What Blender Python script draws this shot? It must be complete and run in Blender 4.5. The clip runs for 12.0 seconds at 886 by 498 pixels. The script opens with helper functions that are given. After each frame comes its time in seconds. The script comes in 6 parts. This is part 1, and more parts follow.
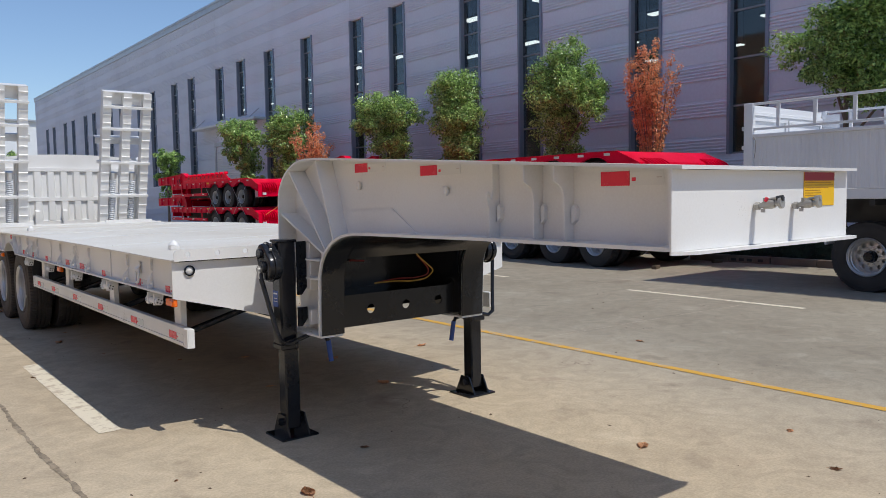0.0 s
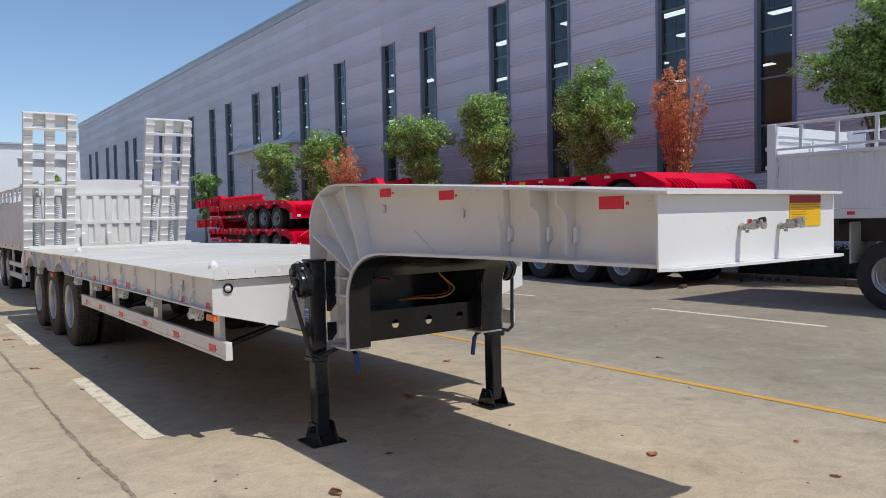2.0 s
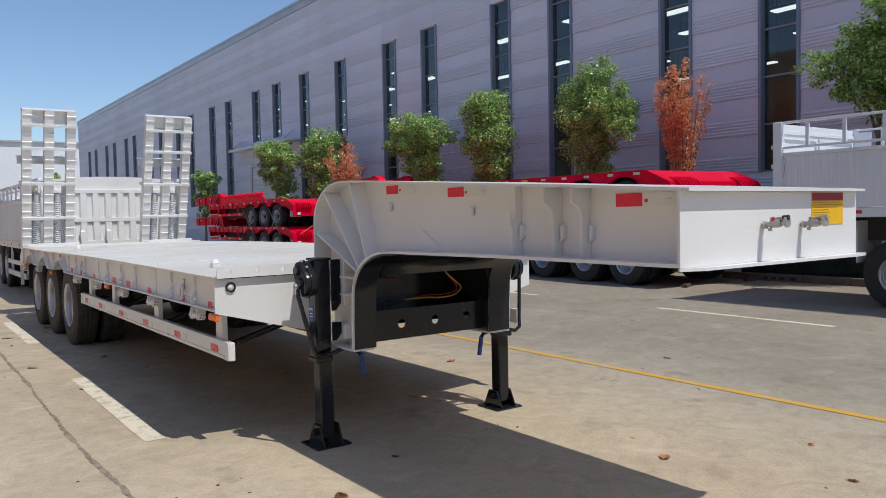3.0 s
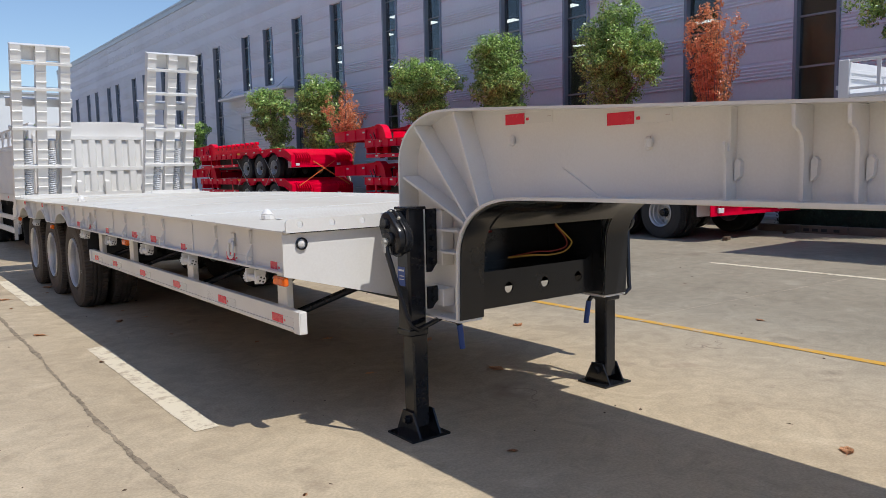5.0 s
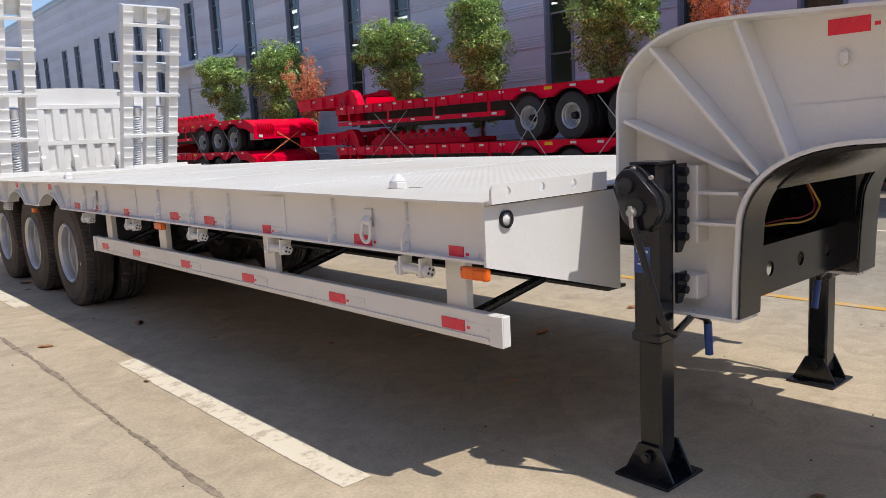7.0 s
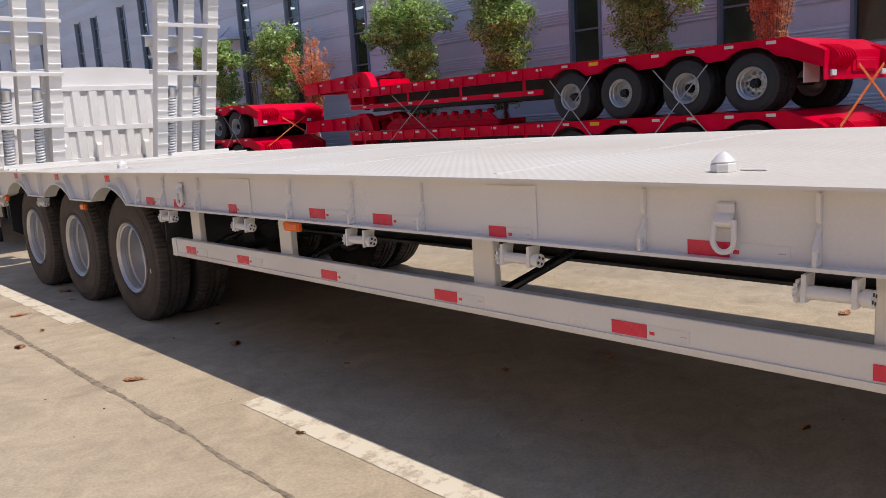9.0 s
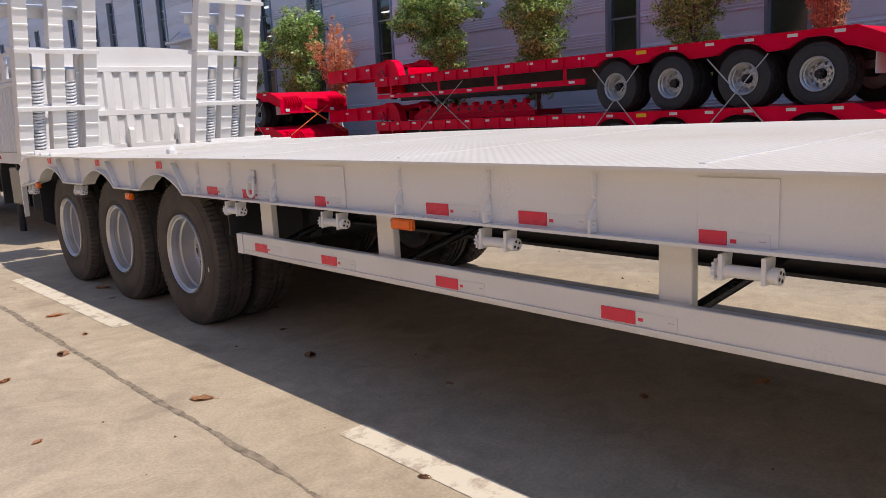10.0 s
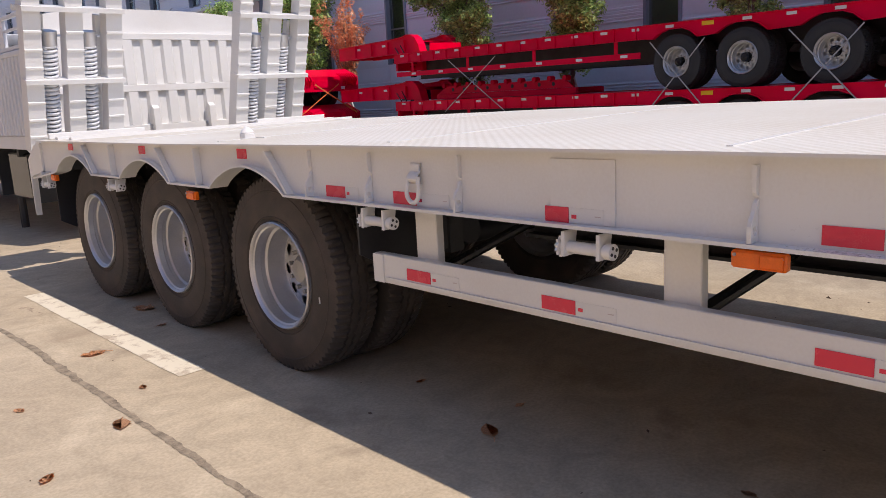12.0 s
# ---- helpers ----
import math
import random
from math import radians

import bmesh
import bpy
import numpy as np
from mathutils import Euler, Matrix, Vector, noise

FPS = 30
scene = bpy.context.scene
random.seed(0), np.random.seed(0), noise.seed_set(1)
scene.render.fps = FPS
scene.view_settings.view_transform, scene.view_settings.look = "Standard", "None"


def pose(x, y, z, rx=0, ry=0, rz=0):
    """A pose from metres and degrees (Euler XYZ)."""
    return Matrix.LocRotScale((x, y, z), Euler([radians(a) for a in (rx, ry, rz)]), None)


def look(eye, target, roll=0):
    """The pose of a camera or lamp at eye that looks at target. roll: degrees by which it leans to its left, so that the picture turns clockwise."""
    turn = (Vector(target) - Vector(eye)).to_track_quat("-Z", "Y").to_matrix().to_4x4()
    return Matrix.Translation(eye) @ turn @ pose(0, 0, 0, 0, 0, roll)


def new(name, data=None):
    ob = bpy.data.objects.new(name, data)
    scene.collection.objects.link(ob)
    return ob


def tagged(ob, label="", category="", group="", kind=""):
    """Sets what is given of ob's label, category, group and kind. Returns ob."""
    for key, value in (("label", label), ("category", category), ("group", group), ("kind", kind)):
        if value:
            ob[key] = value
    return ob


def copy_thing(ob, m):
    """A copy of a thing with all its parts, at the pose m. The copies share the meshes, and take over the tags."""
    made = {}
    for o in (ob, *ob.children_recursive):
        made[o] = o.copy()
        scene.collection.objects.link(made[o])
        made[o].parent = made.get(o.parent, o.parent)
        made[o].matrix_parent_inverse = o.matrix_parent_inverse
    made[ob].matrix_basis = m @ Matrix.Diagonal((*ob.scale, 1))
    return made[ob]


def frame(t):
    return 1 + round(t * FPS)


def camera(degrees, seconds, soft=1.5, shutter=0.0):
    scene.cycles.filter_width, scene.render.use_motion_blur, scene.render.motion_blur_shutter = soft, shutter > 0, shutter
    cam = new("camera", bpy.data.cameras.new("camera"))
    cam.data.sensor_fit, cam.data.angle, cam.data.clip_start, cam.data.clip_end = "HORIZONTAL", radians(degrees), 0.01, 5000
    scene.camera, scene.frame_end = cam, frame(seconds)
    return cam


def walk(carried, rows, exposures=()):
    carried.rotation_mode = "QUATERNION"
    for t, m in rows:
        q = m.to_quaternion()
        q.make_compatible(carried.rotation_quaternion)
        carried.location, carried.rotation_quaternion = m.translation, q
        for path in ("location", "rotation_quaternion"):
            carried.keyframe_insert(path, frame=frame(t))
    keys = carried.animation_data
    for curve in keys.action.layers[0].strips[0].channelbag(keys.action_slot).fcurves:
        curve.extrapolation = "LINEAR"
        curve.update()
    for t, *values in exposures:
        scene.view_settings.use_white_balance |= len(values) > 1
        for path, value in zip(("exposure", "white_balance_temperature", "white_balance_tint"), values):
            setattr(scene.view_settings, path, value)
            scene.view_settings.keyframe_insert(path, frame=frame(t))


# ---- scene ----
cam = camera(60.1, 12.0, soft=0.6)
PATH = [
    (0, (-1.761, -5.318, 1.632), (-0.524, -3.753, 1.491), -1.0),
    (0.5, (-1.833, -5.49, 1.632), (-0.626, -3.9, 1.501), -0.8),
    (1, (-1.915, -5.619, 1.634), (-0.731, -4.012, 1.516), -0.9),
    (1.5, (-1.919, -5.652, 1.639), (-0.747, -4.034, 1.538), -1.2),
    (2, (-1.903, -5.655, 1.643), (-0.732, -4.036, 1.557), -1.3),
    (2.5, (-1.9, -5.644, 1.645), (-0.727, -4.027, 1.563), -1.4),
    (3, (-1.88, -5.527, 1.639), (-0.708, -3.909, 1.549), -1.2),
    (3.2, (-1.847, -5.474, 1.633), (-0.688, -3.847, 1.535), -1.1),
    (5, (-1.893, -4.209, 1.571), (-0.698, -2.619, 1.358), -1.3),
    (5.5, (-1.975, -3.77, 1.53), (-0.754, -2.204, 1.284), -1.7),
    (6, (-2.04, -3.326, 1.519), (-0.789, -1.788, 1.249), -2.1),
    (6.5, (-2.04, -2.849, 1.523), (-0.76, -1.34, 1.236), -2.6),
    (7, (-2.109, -2.36, 1.497), (-0.807, -0.871, 1.203), -2.9),
    (7.2, (-2.132, -2.173, 1.507), (-0.821, -0.692, 1.212), -3.3),
    (8.8, (-2.312, -0.785, 1.476), (-0.976, 0.667, 1.15), -4.0),
    (9, (-2.29, -0.587, 1.488), (-0.954, 0.863, 1.155), -3.7),
    (9.5, (-2.296, -0.104, 1.471), (-0.965, 1.349, 1.127), -3.3),
    (10, (-2.265, 0.34, 1.457), (-0.946, 1.802, 1.106), -3.0),
    (10.5, (-2.185, 0.792, 1.47), (-0.878, 2.263, 1.113), -2.8),
    (11, (-2.143, 1.267, 1.463), (-0.843, 2.744, 1.1), -2.8),
    (11.5, (-2.065, 1.723, 1.462), (-0.753, 3.184, 1.081), -2.9),
    (12, (-2.032, 2.2, 1.444), (-0.696, 3.634, 1.045), -3.1),
]
walk(cam, [(t, look(eye, target, roll)) for t, eye, target, roll in PATH],
     exposures=((0.0, 0.0, 6480, 9), (3.2, 0.0, 6500, 9), (5.0, 0.12, 6620, 9), (7.0, 0.27, 6720, 11), (9.0, 0.17, 6920, 15), (12.0, 0.28, 6930, 18)))

# ---- daylight: high sun from behind the hall, clear sky ----
SUN = Vector((0.172, -0.555, 1.0)).normalized()
world = bpy.data.worlds.new("sky")
scene.world = world
world.use_nodes = True
wn = world.node_tree
sky = wn.nodes.new("ShaderNodeTexSky")
sky.sky_type = "NISHITA"
sky.sun_disc = False
sky.sun_elevation = math.asin(SUN.z)
sky.sun_rotation = math.atan2(SUN.x, SUN.y)
sky.air_density, sky.dust_density, sky.ozone_density = 1.0, 0.45, 4.5
wn.nodes["Background"].inputs[1].default_value = 0.128
haze = wn.nodes.new("ShaderNodeMix")
haze.data_type, haze.blend_type = "RGBA", "MULTIPLY"
haze.inputs[0].default_value = 1.0
haze.inputs[7].default_value = (1.0, 0.99, 1.02, 1)
wn.links.new(sky.outputs[0], haze.inputs[6])
wn.links.new(haze.outputs[2], wn.nodes["Background"].inputs[0])
sun = new("sun", bpy.data.lights.new("sun", "SUN"))
sun.data.energy, sun.data.angle, sun.data.color = 3.3, radians(0.53), (1.0, 0.96, 0.91)
sun.matrix_world = look(SUN * 60, (0, 0, 0))


# ---- materials ----
def material(name, color, rough=0.5, metal=0.0, vary=0.12, scale=3.0, grain=60.0, bump=0.02, tint=None, coat=0.0, island=0.0):
    """A painted or natural surface with stains at a large scale and grain at a small one."""
    m = bpy.data.materials.new(name)
    m.use_nodes = True
    t = m.node_tree
    b = t.nodes["Principled BSDF"]
    co = t.nodes.new("ShaderNodeTexCoord")
    big = t.nodes.new("ShaderNodeTexNoise")
    big.inputs["Scale"].default_value, big.inputs["Detail"].default_value = scale, 6
    small = t.nodes.new("ShaderNodeTexNoise")
    small.inputs["Scale"].default_value, small.inputs["Detail"].default_value = grain, 3
    t.links.new(co.outputs["Object"], big.inputs[0])
    t.links.new(co.outputs["Object"], small.inputs[0])
    add = t.nodes.new("ShaderNodeMath")
    add.operation = "MULTIPLY_ADD"
    add.inputs[1].default_value = 0.35
    t.links.new(small.outputs[0], add.inputs[0])
    t.links.new(big.outputs[0], add.inputs[2])
    ramp = t.nodes.new("ShaderNodeValToRGB")
    low = tint or tuple(c * (1 - vary * 2) for c in color)
    ramp.color_ramp.elements[0].position, ramp.color_ramp.elements[0].color = 0.42, (*low, 1)
    ramp.color_ramp.elements[1].position, ramp.color_ramp.elements[1].color = 0.78, (*color, 1)
    t.links.new(add.outputs[0], ramp.inputs[0])
    last = ramp.outputs[0]
    if island:
        info = t.nodes.new("ShaderNodeNewGeometry" if island > 0 else "ShaderNodeObjectInfo")
        hue = t.nodes.new("ShaderNodeHueSaturation")
        span = t.nodes.new("ShaderNodeMapRange")
        span.inputs[3].default_value, span.inputs[4].default_value = 1 - abs(island), 1 + abs(island)
        t.links.new(info.outputs["Random Per Island" if island > 0 else "Random"], span.inputs[0])
        t.links.new(span.outputs[0], hue.inputs["Value"])
        t.links.new(last, hue.inputs["Color"])
        last = hue.outputs[0]
    t.links.new(last, b.inputs["Base Color"])
    rr = t.nodes.new("ShaderNodeMapRange")
    rr.inputs[3].default_value, rr.inputs[4].default_value = min(1, rough * 1.25), rough * 0.8
    t.links.new(add.outputs[0], rr.inputs[0])
    t.links.new(rr.outputs[0], b.inputs["Roughness"])
    b.inputs["Metallic"].default_value = metal
    b.inputs["Coat Weight"].default_value = coat
    if bump:
        bp = t.nodes.new("ShaderNodeBump")
        bp.inputs["Strength"].default_value, bp.inputs["Distance"].default_value = 0.6, bump
        t.links.new(small.outputs[0], bp.inputs["Height"])
        t.links.new(bp.outputs[0], b.inputs["Normal"])
    return m


WHITE = material("white_paint", (0.768, 0.770, 0.752), 0.32, vary=0.06, scale=1.3, grain=90, bump=0.0002, tint=(0.695, 0.688, 0.665))
BLACK = material("black_paint", (0.009, 0.0105, 0.014), 0.18, vary=0.2, scale=3, grain=80, bump=0.0003, tint=(0.016, 0.0175, 0.021))
RED = material("red_paint", (0.80, 0.001, 0.045), 0.34, vary=0.08, scale=1.5, grain=70, bump=0.0004, tint=(0.64, 0.001, 0.022))
RED.node_tree.nodes["Principled BSDF"].inputs["Specular IOR Level"].default_value = 0.1
BLACK.node_tree.nodes["Principled BSDF"].inputs["Specular IOR Level"].default_value = 0.42
RUBBER = material("tyre_rubber", (0.048, 0.040, 0.034), 0.8, vary=0.2, scale=6, grain=150, bump=0.002, tint=(0.098, 0.078, 0.063))
FLAP = material("black_flap", (0.020, 0.021, 0.026), 0.55, vary=0.2, scale=4, grain=60, bump=0.001)
NEWRUBBER = material("new_tyre_rubber", (0.022, 0.022, 0.023), 0.7, vary=0.2, scale=6, grain=150, bump=0.002, tint=(0.036, 0.035, 0.034))
STEEL = material("galvanised_steel", (0.60, 0.605, 0.615), 0.34, metal=0.65, vary=0.1, scale=5, grain=90, bump=0.001)
CAST = material("cast_steel", (0.42, 0.41, 0.38), 0.5, metal=0.4, vary=0.15, scale=9, grain=120, bump=0.002)
DARK = material("dark_steel", (0.03, 0.032, 0.035), 0.6, vary=0.2, scale=4, grain=60, bump=0.002)
REFLECT = material("red_reflector", (0.80, 0.035, 0.075), 0.28, vary=0.04, scale=9, grain=300, bump=0.0006)
FILM = material("clear_film", (0.755, 0.755, 0.738), 0.25, vary=0.03, scale=5, grain=200, bump=0.0003)
MARK = material("grey_print", (0.52, 0.45, 0.43), 0.5, vary=0.1, bump=0.0)
AMBER = material("amber_lens", (0.95, 0.17, 0.012), 0.2, vary=0.1, scale=20, grain=200, bump=0.002)
YELLOW = material("yellow_label", (0.85, 0.50, 0.01), 0.4, vary=0.04, bump=0.0)
LABELRED = material("label_red", (0.32, 0.02, 0.03), 0.4, vary=0.05, bump=0.0)
LABELINK = material("label_ink", (0.42, 0.20, 0.012), 0.4, vary=0.05, bump=0.0)
BLUE = material("blue_plastic", (0.02, 0.07, 0.30), 0.45, vary=0.1, bump=0.0)
WIREY = material("yellow_wire", (0.55, 0.34, 0.05), 0.5)
WIRER = material("red_wire", (0.30, 0.02, 0.02), 0.5)
STRAP = material("orange_strap", (0.85, 0.20, 0.05), 0.7, vary=0.1, scale=8, grain=200)
WEB = material("grey_strap", (0.45, 0.45, 0.44), 0.7, vary=0.1, scale=8, grain=200)
GREYWALL = material("grey_white_paint", (0.74, 0.76, 0.785), 0.45, vary=0.07, scale=0.8, grain=60, bump=0.001)
BARK = material("bark", (0.24, 0.19, 0.15), 0.9, vary=0.25, scale=8, grain=60, bump=0.02)
DRYLEAF = material("dry_leaf", (0.62, 0.32, 0.16), 0.8, vary=0.25, scale=20, grain=120, bump=0.004, island=-0.35)
HEDGE = material("hedge", (0.010, 0.030, 0.020), 0.7, vary=0.3, scale=6, grain=40, bump=0.0, island=0.4)
KERB = material("kerb_concrete", (0.16, 0.128, 0.105), 0.85, vary=0.15, scale=2, grain=50, bump=0.01)
PANEL = material("hall_cladding", (0.745, 0.785, 0.875), 0.8, metal=0.0, vary=0.06, scale=0.25, grain=12, bump=0.0008, island=-0.05)
PANEL.node_tree.nodes["Principled BSDF"].inputs["Specular IOR Level"].default_value = 0.0
MULLION = material("window_bar", (0.30, 0.32, 0.34), 0.4, metal=0.3, vary=0.1)
FRAME = material("window_aluminium", (0.50, 0.51, 0.54), 0.4, metal=0.5, vary=0.05)
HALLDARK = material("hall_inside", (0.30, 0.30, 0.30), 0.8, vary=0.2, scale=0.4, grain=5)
FARWALL = material("far_cladding", (0.72, 0.74, 0.75), 0.6, vary=0.05, scale=0.1, grain=2, bump=0.0)
WINFRAME = material("window_frame_paint", (0.24, 0.28, 0.35), 0.45, metal=0.2, vary=0.06, bump=0.0)
# warm colours for the unseen walls that are added to bounce fill light
CREAM = material("cream_bounce", (0.86, 0.67, 0.58), 0.8, vary=0.06, scale=0.3, grain=4, bump=0.0)
TANWALL = material("tan_bounce", (0.50, 0.34, 0.25), 0.85, vary=0.08, scale=0.3, grain=4, bump=0.0)
WOOD = material("wood_block", (0.12, 0.08, 0.05), 0.85, vary=0.2, scale=6, grain=60, bump=0.01)


def foliage(name, dark, light, glowthrough):
    """Leaves that let some light through, each a little different."""
    m = bpy.data.materials.new(name)
    m.use_nodes = True
    t = m.node_tree
    b = t.nodes["Principled BSDF"]
    geo, ramp, back, mix = (t.nodes.new("ShaderNode" + k) for k in ("NewGeometry", "ValToRGB", "BsdfTranslucent", "MixShader"))
    ramp.color_ramp.elements[0].color, ramp.color_ramp.elements[1].color = (*dark, 1), (*light, 1)
    t.links.new(geo.outputs["Random Per Island"], ramp.inputs[0])
    t.links.new(ramp.outputs[0], b.inputs["Base Color"])
    t.links.new(ramp.outputs[0], back.inputs[0])
    b.inputs["Roughness"].default_value = 0.30
    mix.inputs[0].default_value = glowthrough
    t.links.new(b.outputs[0], mix.inputs[1])
    t.links.new(back.outputs[0], mix.inputs[2])
    t.links.new(mix.outputs[0], t.nodes["Material Output"].inputs[0])
    return m


LEAF = foliage("green_leaf", (0.055, 0.140, 0.028), (0.57, 0.80, 0.25), 0.34)
RUST = foliage("copper_leaf", (0.60, 0.19, 0.075), (0.97, 0.56, 0.30), 0.42)


def glow(name, color, strength):
    m = bpy.data.materials.new(name)
    m.use_nodes = True
    b = m.node_tree.nodes["Principled BSDF"]
    b.inputs["Emission Color"].default_value, b.inputs["Emission Strength"].default_value = (*color, 1), strength
    return m


LAMP = glow("hall_lamp", (1.0, 0.96, 0.90), 2.0)


def glass(name):
    m = bpy.data.materials.new(name)
    m.use_nodes = True
    t = m.node_tree
    t.nodes.remove(t.nodes["Principled BSDF"])
    clear, shine, mix, fres = (t.nodes.new("ShaderNode" + k) for k in ("BsdfTransparent", "BsdfGlossy", "MixShader", "LayerWeight"))
    clear.inputs[0].default_value = (0.66, 0.71, 0.73, 1)
    shine.inputs["Roughness"].default_value = 0.03
    rise, span = t.nodes.new("ShaderNodeMath"), t.nodes.new("ShaderNodeMapRange")
    rise.operation = "POWER"
    rise.inputs[1].default_value = 3.5
    t.links.new(fres.outputs["Facing"], rise.inputs[0])
    span.inputs[3].default_value, span.inputs[4].default_value = 0.07, 0.85
    t.links.new(rise.outputs[0], span.inputs[0])
    t.links.new(span.outputs[0], mix.inputs[0])
    t.links.new(clear.outputs[0], mix.inputs[1])
    t.links.new(shine.outputs[0], mix.inputs[2])
    t.links.new(mix.outputs[0], t.nodes["Material Output"].inputs[0])
    return m


GLASS = glass("tinted_glass")


def concrete():
    m = bpy.data.materials.new("yard_concrete")
    m.use_nodes = True
    t = m.node_tree
    b = t.nodes["Principled BSDF"]
    co = t.nodes.new("ShaderNodeTexCoord")

    def tex(scale, detail, rough=0.55):
        n = t.nodes.new("ShaderNodeTexNoise")
        n.inputs["Scale"].default_value, n.inputs["Detail"].default_value, n.inputs["Roughness"].default_value = scale, detail, rough
        t.links.new(co.outputs["Object"], n.inputs[0])
        return n

    def mix(kind, fac, a, c, amount=None):
        n = t.nodes.new("ShaderNodeMix")
        n.data_type, n.blend_type = "RGBA", kind
        if fac is None:
            n.inputs[0].default_value = amount
        else:
            t.links.new(fac, n.inputs[0])
        for sock, v in ((n.inputs[6], a), (n.inputs[7], c)):
            if isinstance(v, tuple):
                sock.default_value = v
            else:
                t.links.new(v, sock)
        return n.outputs[2]

    def steps(src, lo, hi):
        n = t.nodes.new("ShaderNodeMapRange")
        n.inputs[1].default_value, n.inputs[2].default_value = lo, hi
        t.links.new(src, n.inputs[0])
        return n.outputs[0]

    wide, mid, fine = tex(0.35, 8), tex(1.7, 8, 0.62), tex(60, 4)
    c = mix("MIX", steps(wide.outputs[0], 0.35, 0.65), (0.428, 0.347, 0.238, 1), (0.520, 0.430, 0.302, 1))
    c = mix("MIX", steps(mid.outputs[0], 0.56, 0.72), c, (0.58, 0.485, 0.345, 1))
    c = mix("MIX", steps(mid.outputs[0], 0.42, 0.30), c, (0.365, 0.293, 0.205, 1))
    c = mix("MULTIPLY", None, c, mix("MIX", steps(fine.outputs[0], 0.36, 0.64), (0.89, 0.885, 0.875, 1), (1.07, 1.07, 1.07, 1)), 1.0)
    speck = tex(11, 6, 0.75)
    c = mix("MIX", steps(speck.outputs[0], 0.67, 0.76), c, (0.32, 0.25, 0.175, 1))
    c = mix("MIX", steps(speck.outputs[0], 0.32, 0.25), c, (0.62, 0.51, 0.39, 1))
    # darker patches of old oil, with trowel swirls round them
    spot = tex(0.9, 5)
    c = mix("MIX", steps(spot.outputs[0], 0.64, 0.74), c, (0.36, 0.275, 0.19, 1))
    swirl = tex(3.1, 10, 0.7)
    swirl.inputs["Distortion"].default_value = 1.6
    c = mix("MULTIPLY", None, c, mix("MIX", steps(swirl.outputs[0], 0.38, 0.62), (0.86, 0.858, 0.855, 1), (1.07, 1.07, 1.07, 1)), 1.0)
    # fine branching cracks
    bend = t.nodes.new("ShaderNodeMix")
    bend.data_type, bend.blend_type = "RGBA", "LINEAR_LIGHT"
    bend.inputs[0].default_value = 0.22
    t.links.new(co.outputs["Object"], bend.inputs[6])
    t.links.new(tex(2.3, 6).outputs["Color"], bend.inputs[7])
    web = t.nodes.new("ShaderNodeTexVoronoi")
    web.feature = "DISTANCE_TO_EDGE"
    web.inputs["Scale"].default_value = 0.42
    t.links.new(bend.outputs[2], web.inputs[0])
    hair = t.nodes.new("ShaderNodeMath")
    hair.operation = "MULTIPLY"
    t.links.new(steps(web.outputs["Distance"], 0.0026, 0.0008), hair.inputs[0])
    t.links.new(steps(tex(0.8, 3).outputs[0], 0.60, 0.68), hair.inputs[1])
    c = mix("MIX", hair.outputs[0], c, (0.27, 0.205, 0.145, 1))
    # the concrete turns greyer and darker across the yellow line, x 2.6 to 5.0
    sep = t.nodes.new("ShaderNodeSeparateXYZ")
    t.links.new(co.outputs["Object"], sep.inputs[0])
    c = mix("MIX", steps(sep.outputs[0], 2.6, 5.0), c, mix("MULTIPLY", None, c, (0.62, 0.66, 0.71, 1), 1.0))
    t.links.new(c, b.inputs["Base Color"])
    b.inputs["Roughness"].default_value = 0.82
    bp = t.nodes.new("ShaderNodeBump")
    bp.inputs["Strength"].default_value, bp.inputs["Distance"].default_value = 0.34, 0.02
    t.links.new(tex(9, 9, 0.62).outputs[0], bp.inputs["Height"])
    t.links.new(bp.outputs[0], b.inputs["Normal"])
    return m


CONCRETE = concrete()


def worn(name, color, keep):
    """Road paint worn through to the concrete."""
    m = bpy.data.materials.new(name)
    m.use_nodes = True
    t = m.node_tree
    b = t.nodes["Principled BSDF"]
    co = t.nodes.new("ShaderNodeTexCoord")
    n = t.nodes.new("ShaderNodeTexNoise")
    n.inputs["Scale"].default_value, n.inputs["Detail"].default_value, n.inputs["Roughness"].default_value = 7, 9, 0.7
    t.links.new(co.outputs["Object"], n.inputs[0])
    r = t.nodes.new("ShaderNodeValToRGB")
    r.color_ramp.elements[0].position, r.color_ramp.elements[0].color = keep - 0.04, (0.46, 0.375, 0.275, 1)
    r.color_ramp.elements[1].position, r.color_ramp.elements[1].color = keep + 0.06, (*color, 1)
    t.links.new(n.outputs[0], r.inputs[0])
    t.links.new(r.outputs[0], b.inputs["Base Color"])
    b.inputs["Roughness"].default_value = 0.75
    return m


LINEWHITE = worn("white_road_paint", (0.70, 0.63, 0.485), 0.43)
SCRATCH = worn("pale_scratch", (0.47, 0.405, 0.32), 0.47)
LINEYELLOW = worn("yellow_road_paint", (0.60, 0.33, 0.045), 0.41)
CRACK = material("joint_filler", (0.33, 0.265, 0.185), 0.95, vary=0.3, scale=14, grain=70, bump=0.02, tint=(0.12, 0.095, 0.065))


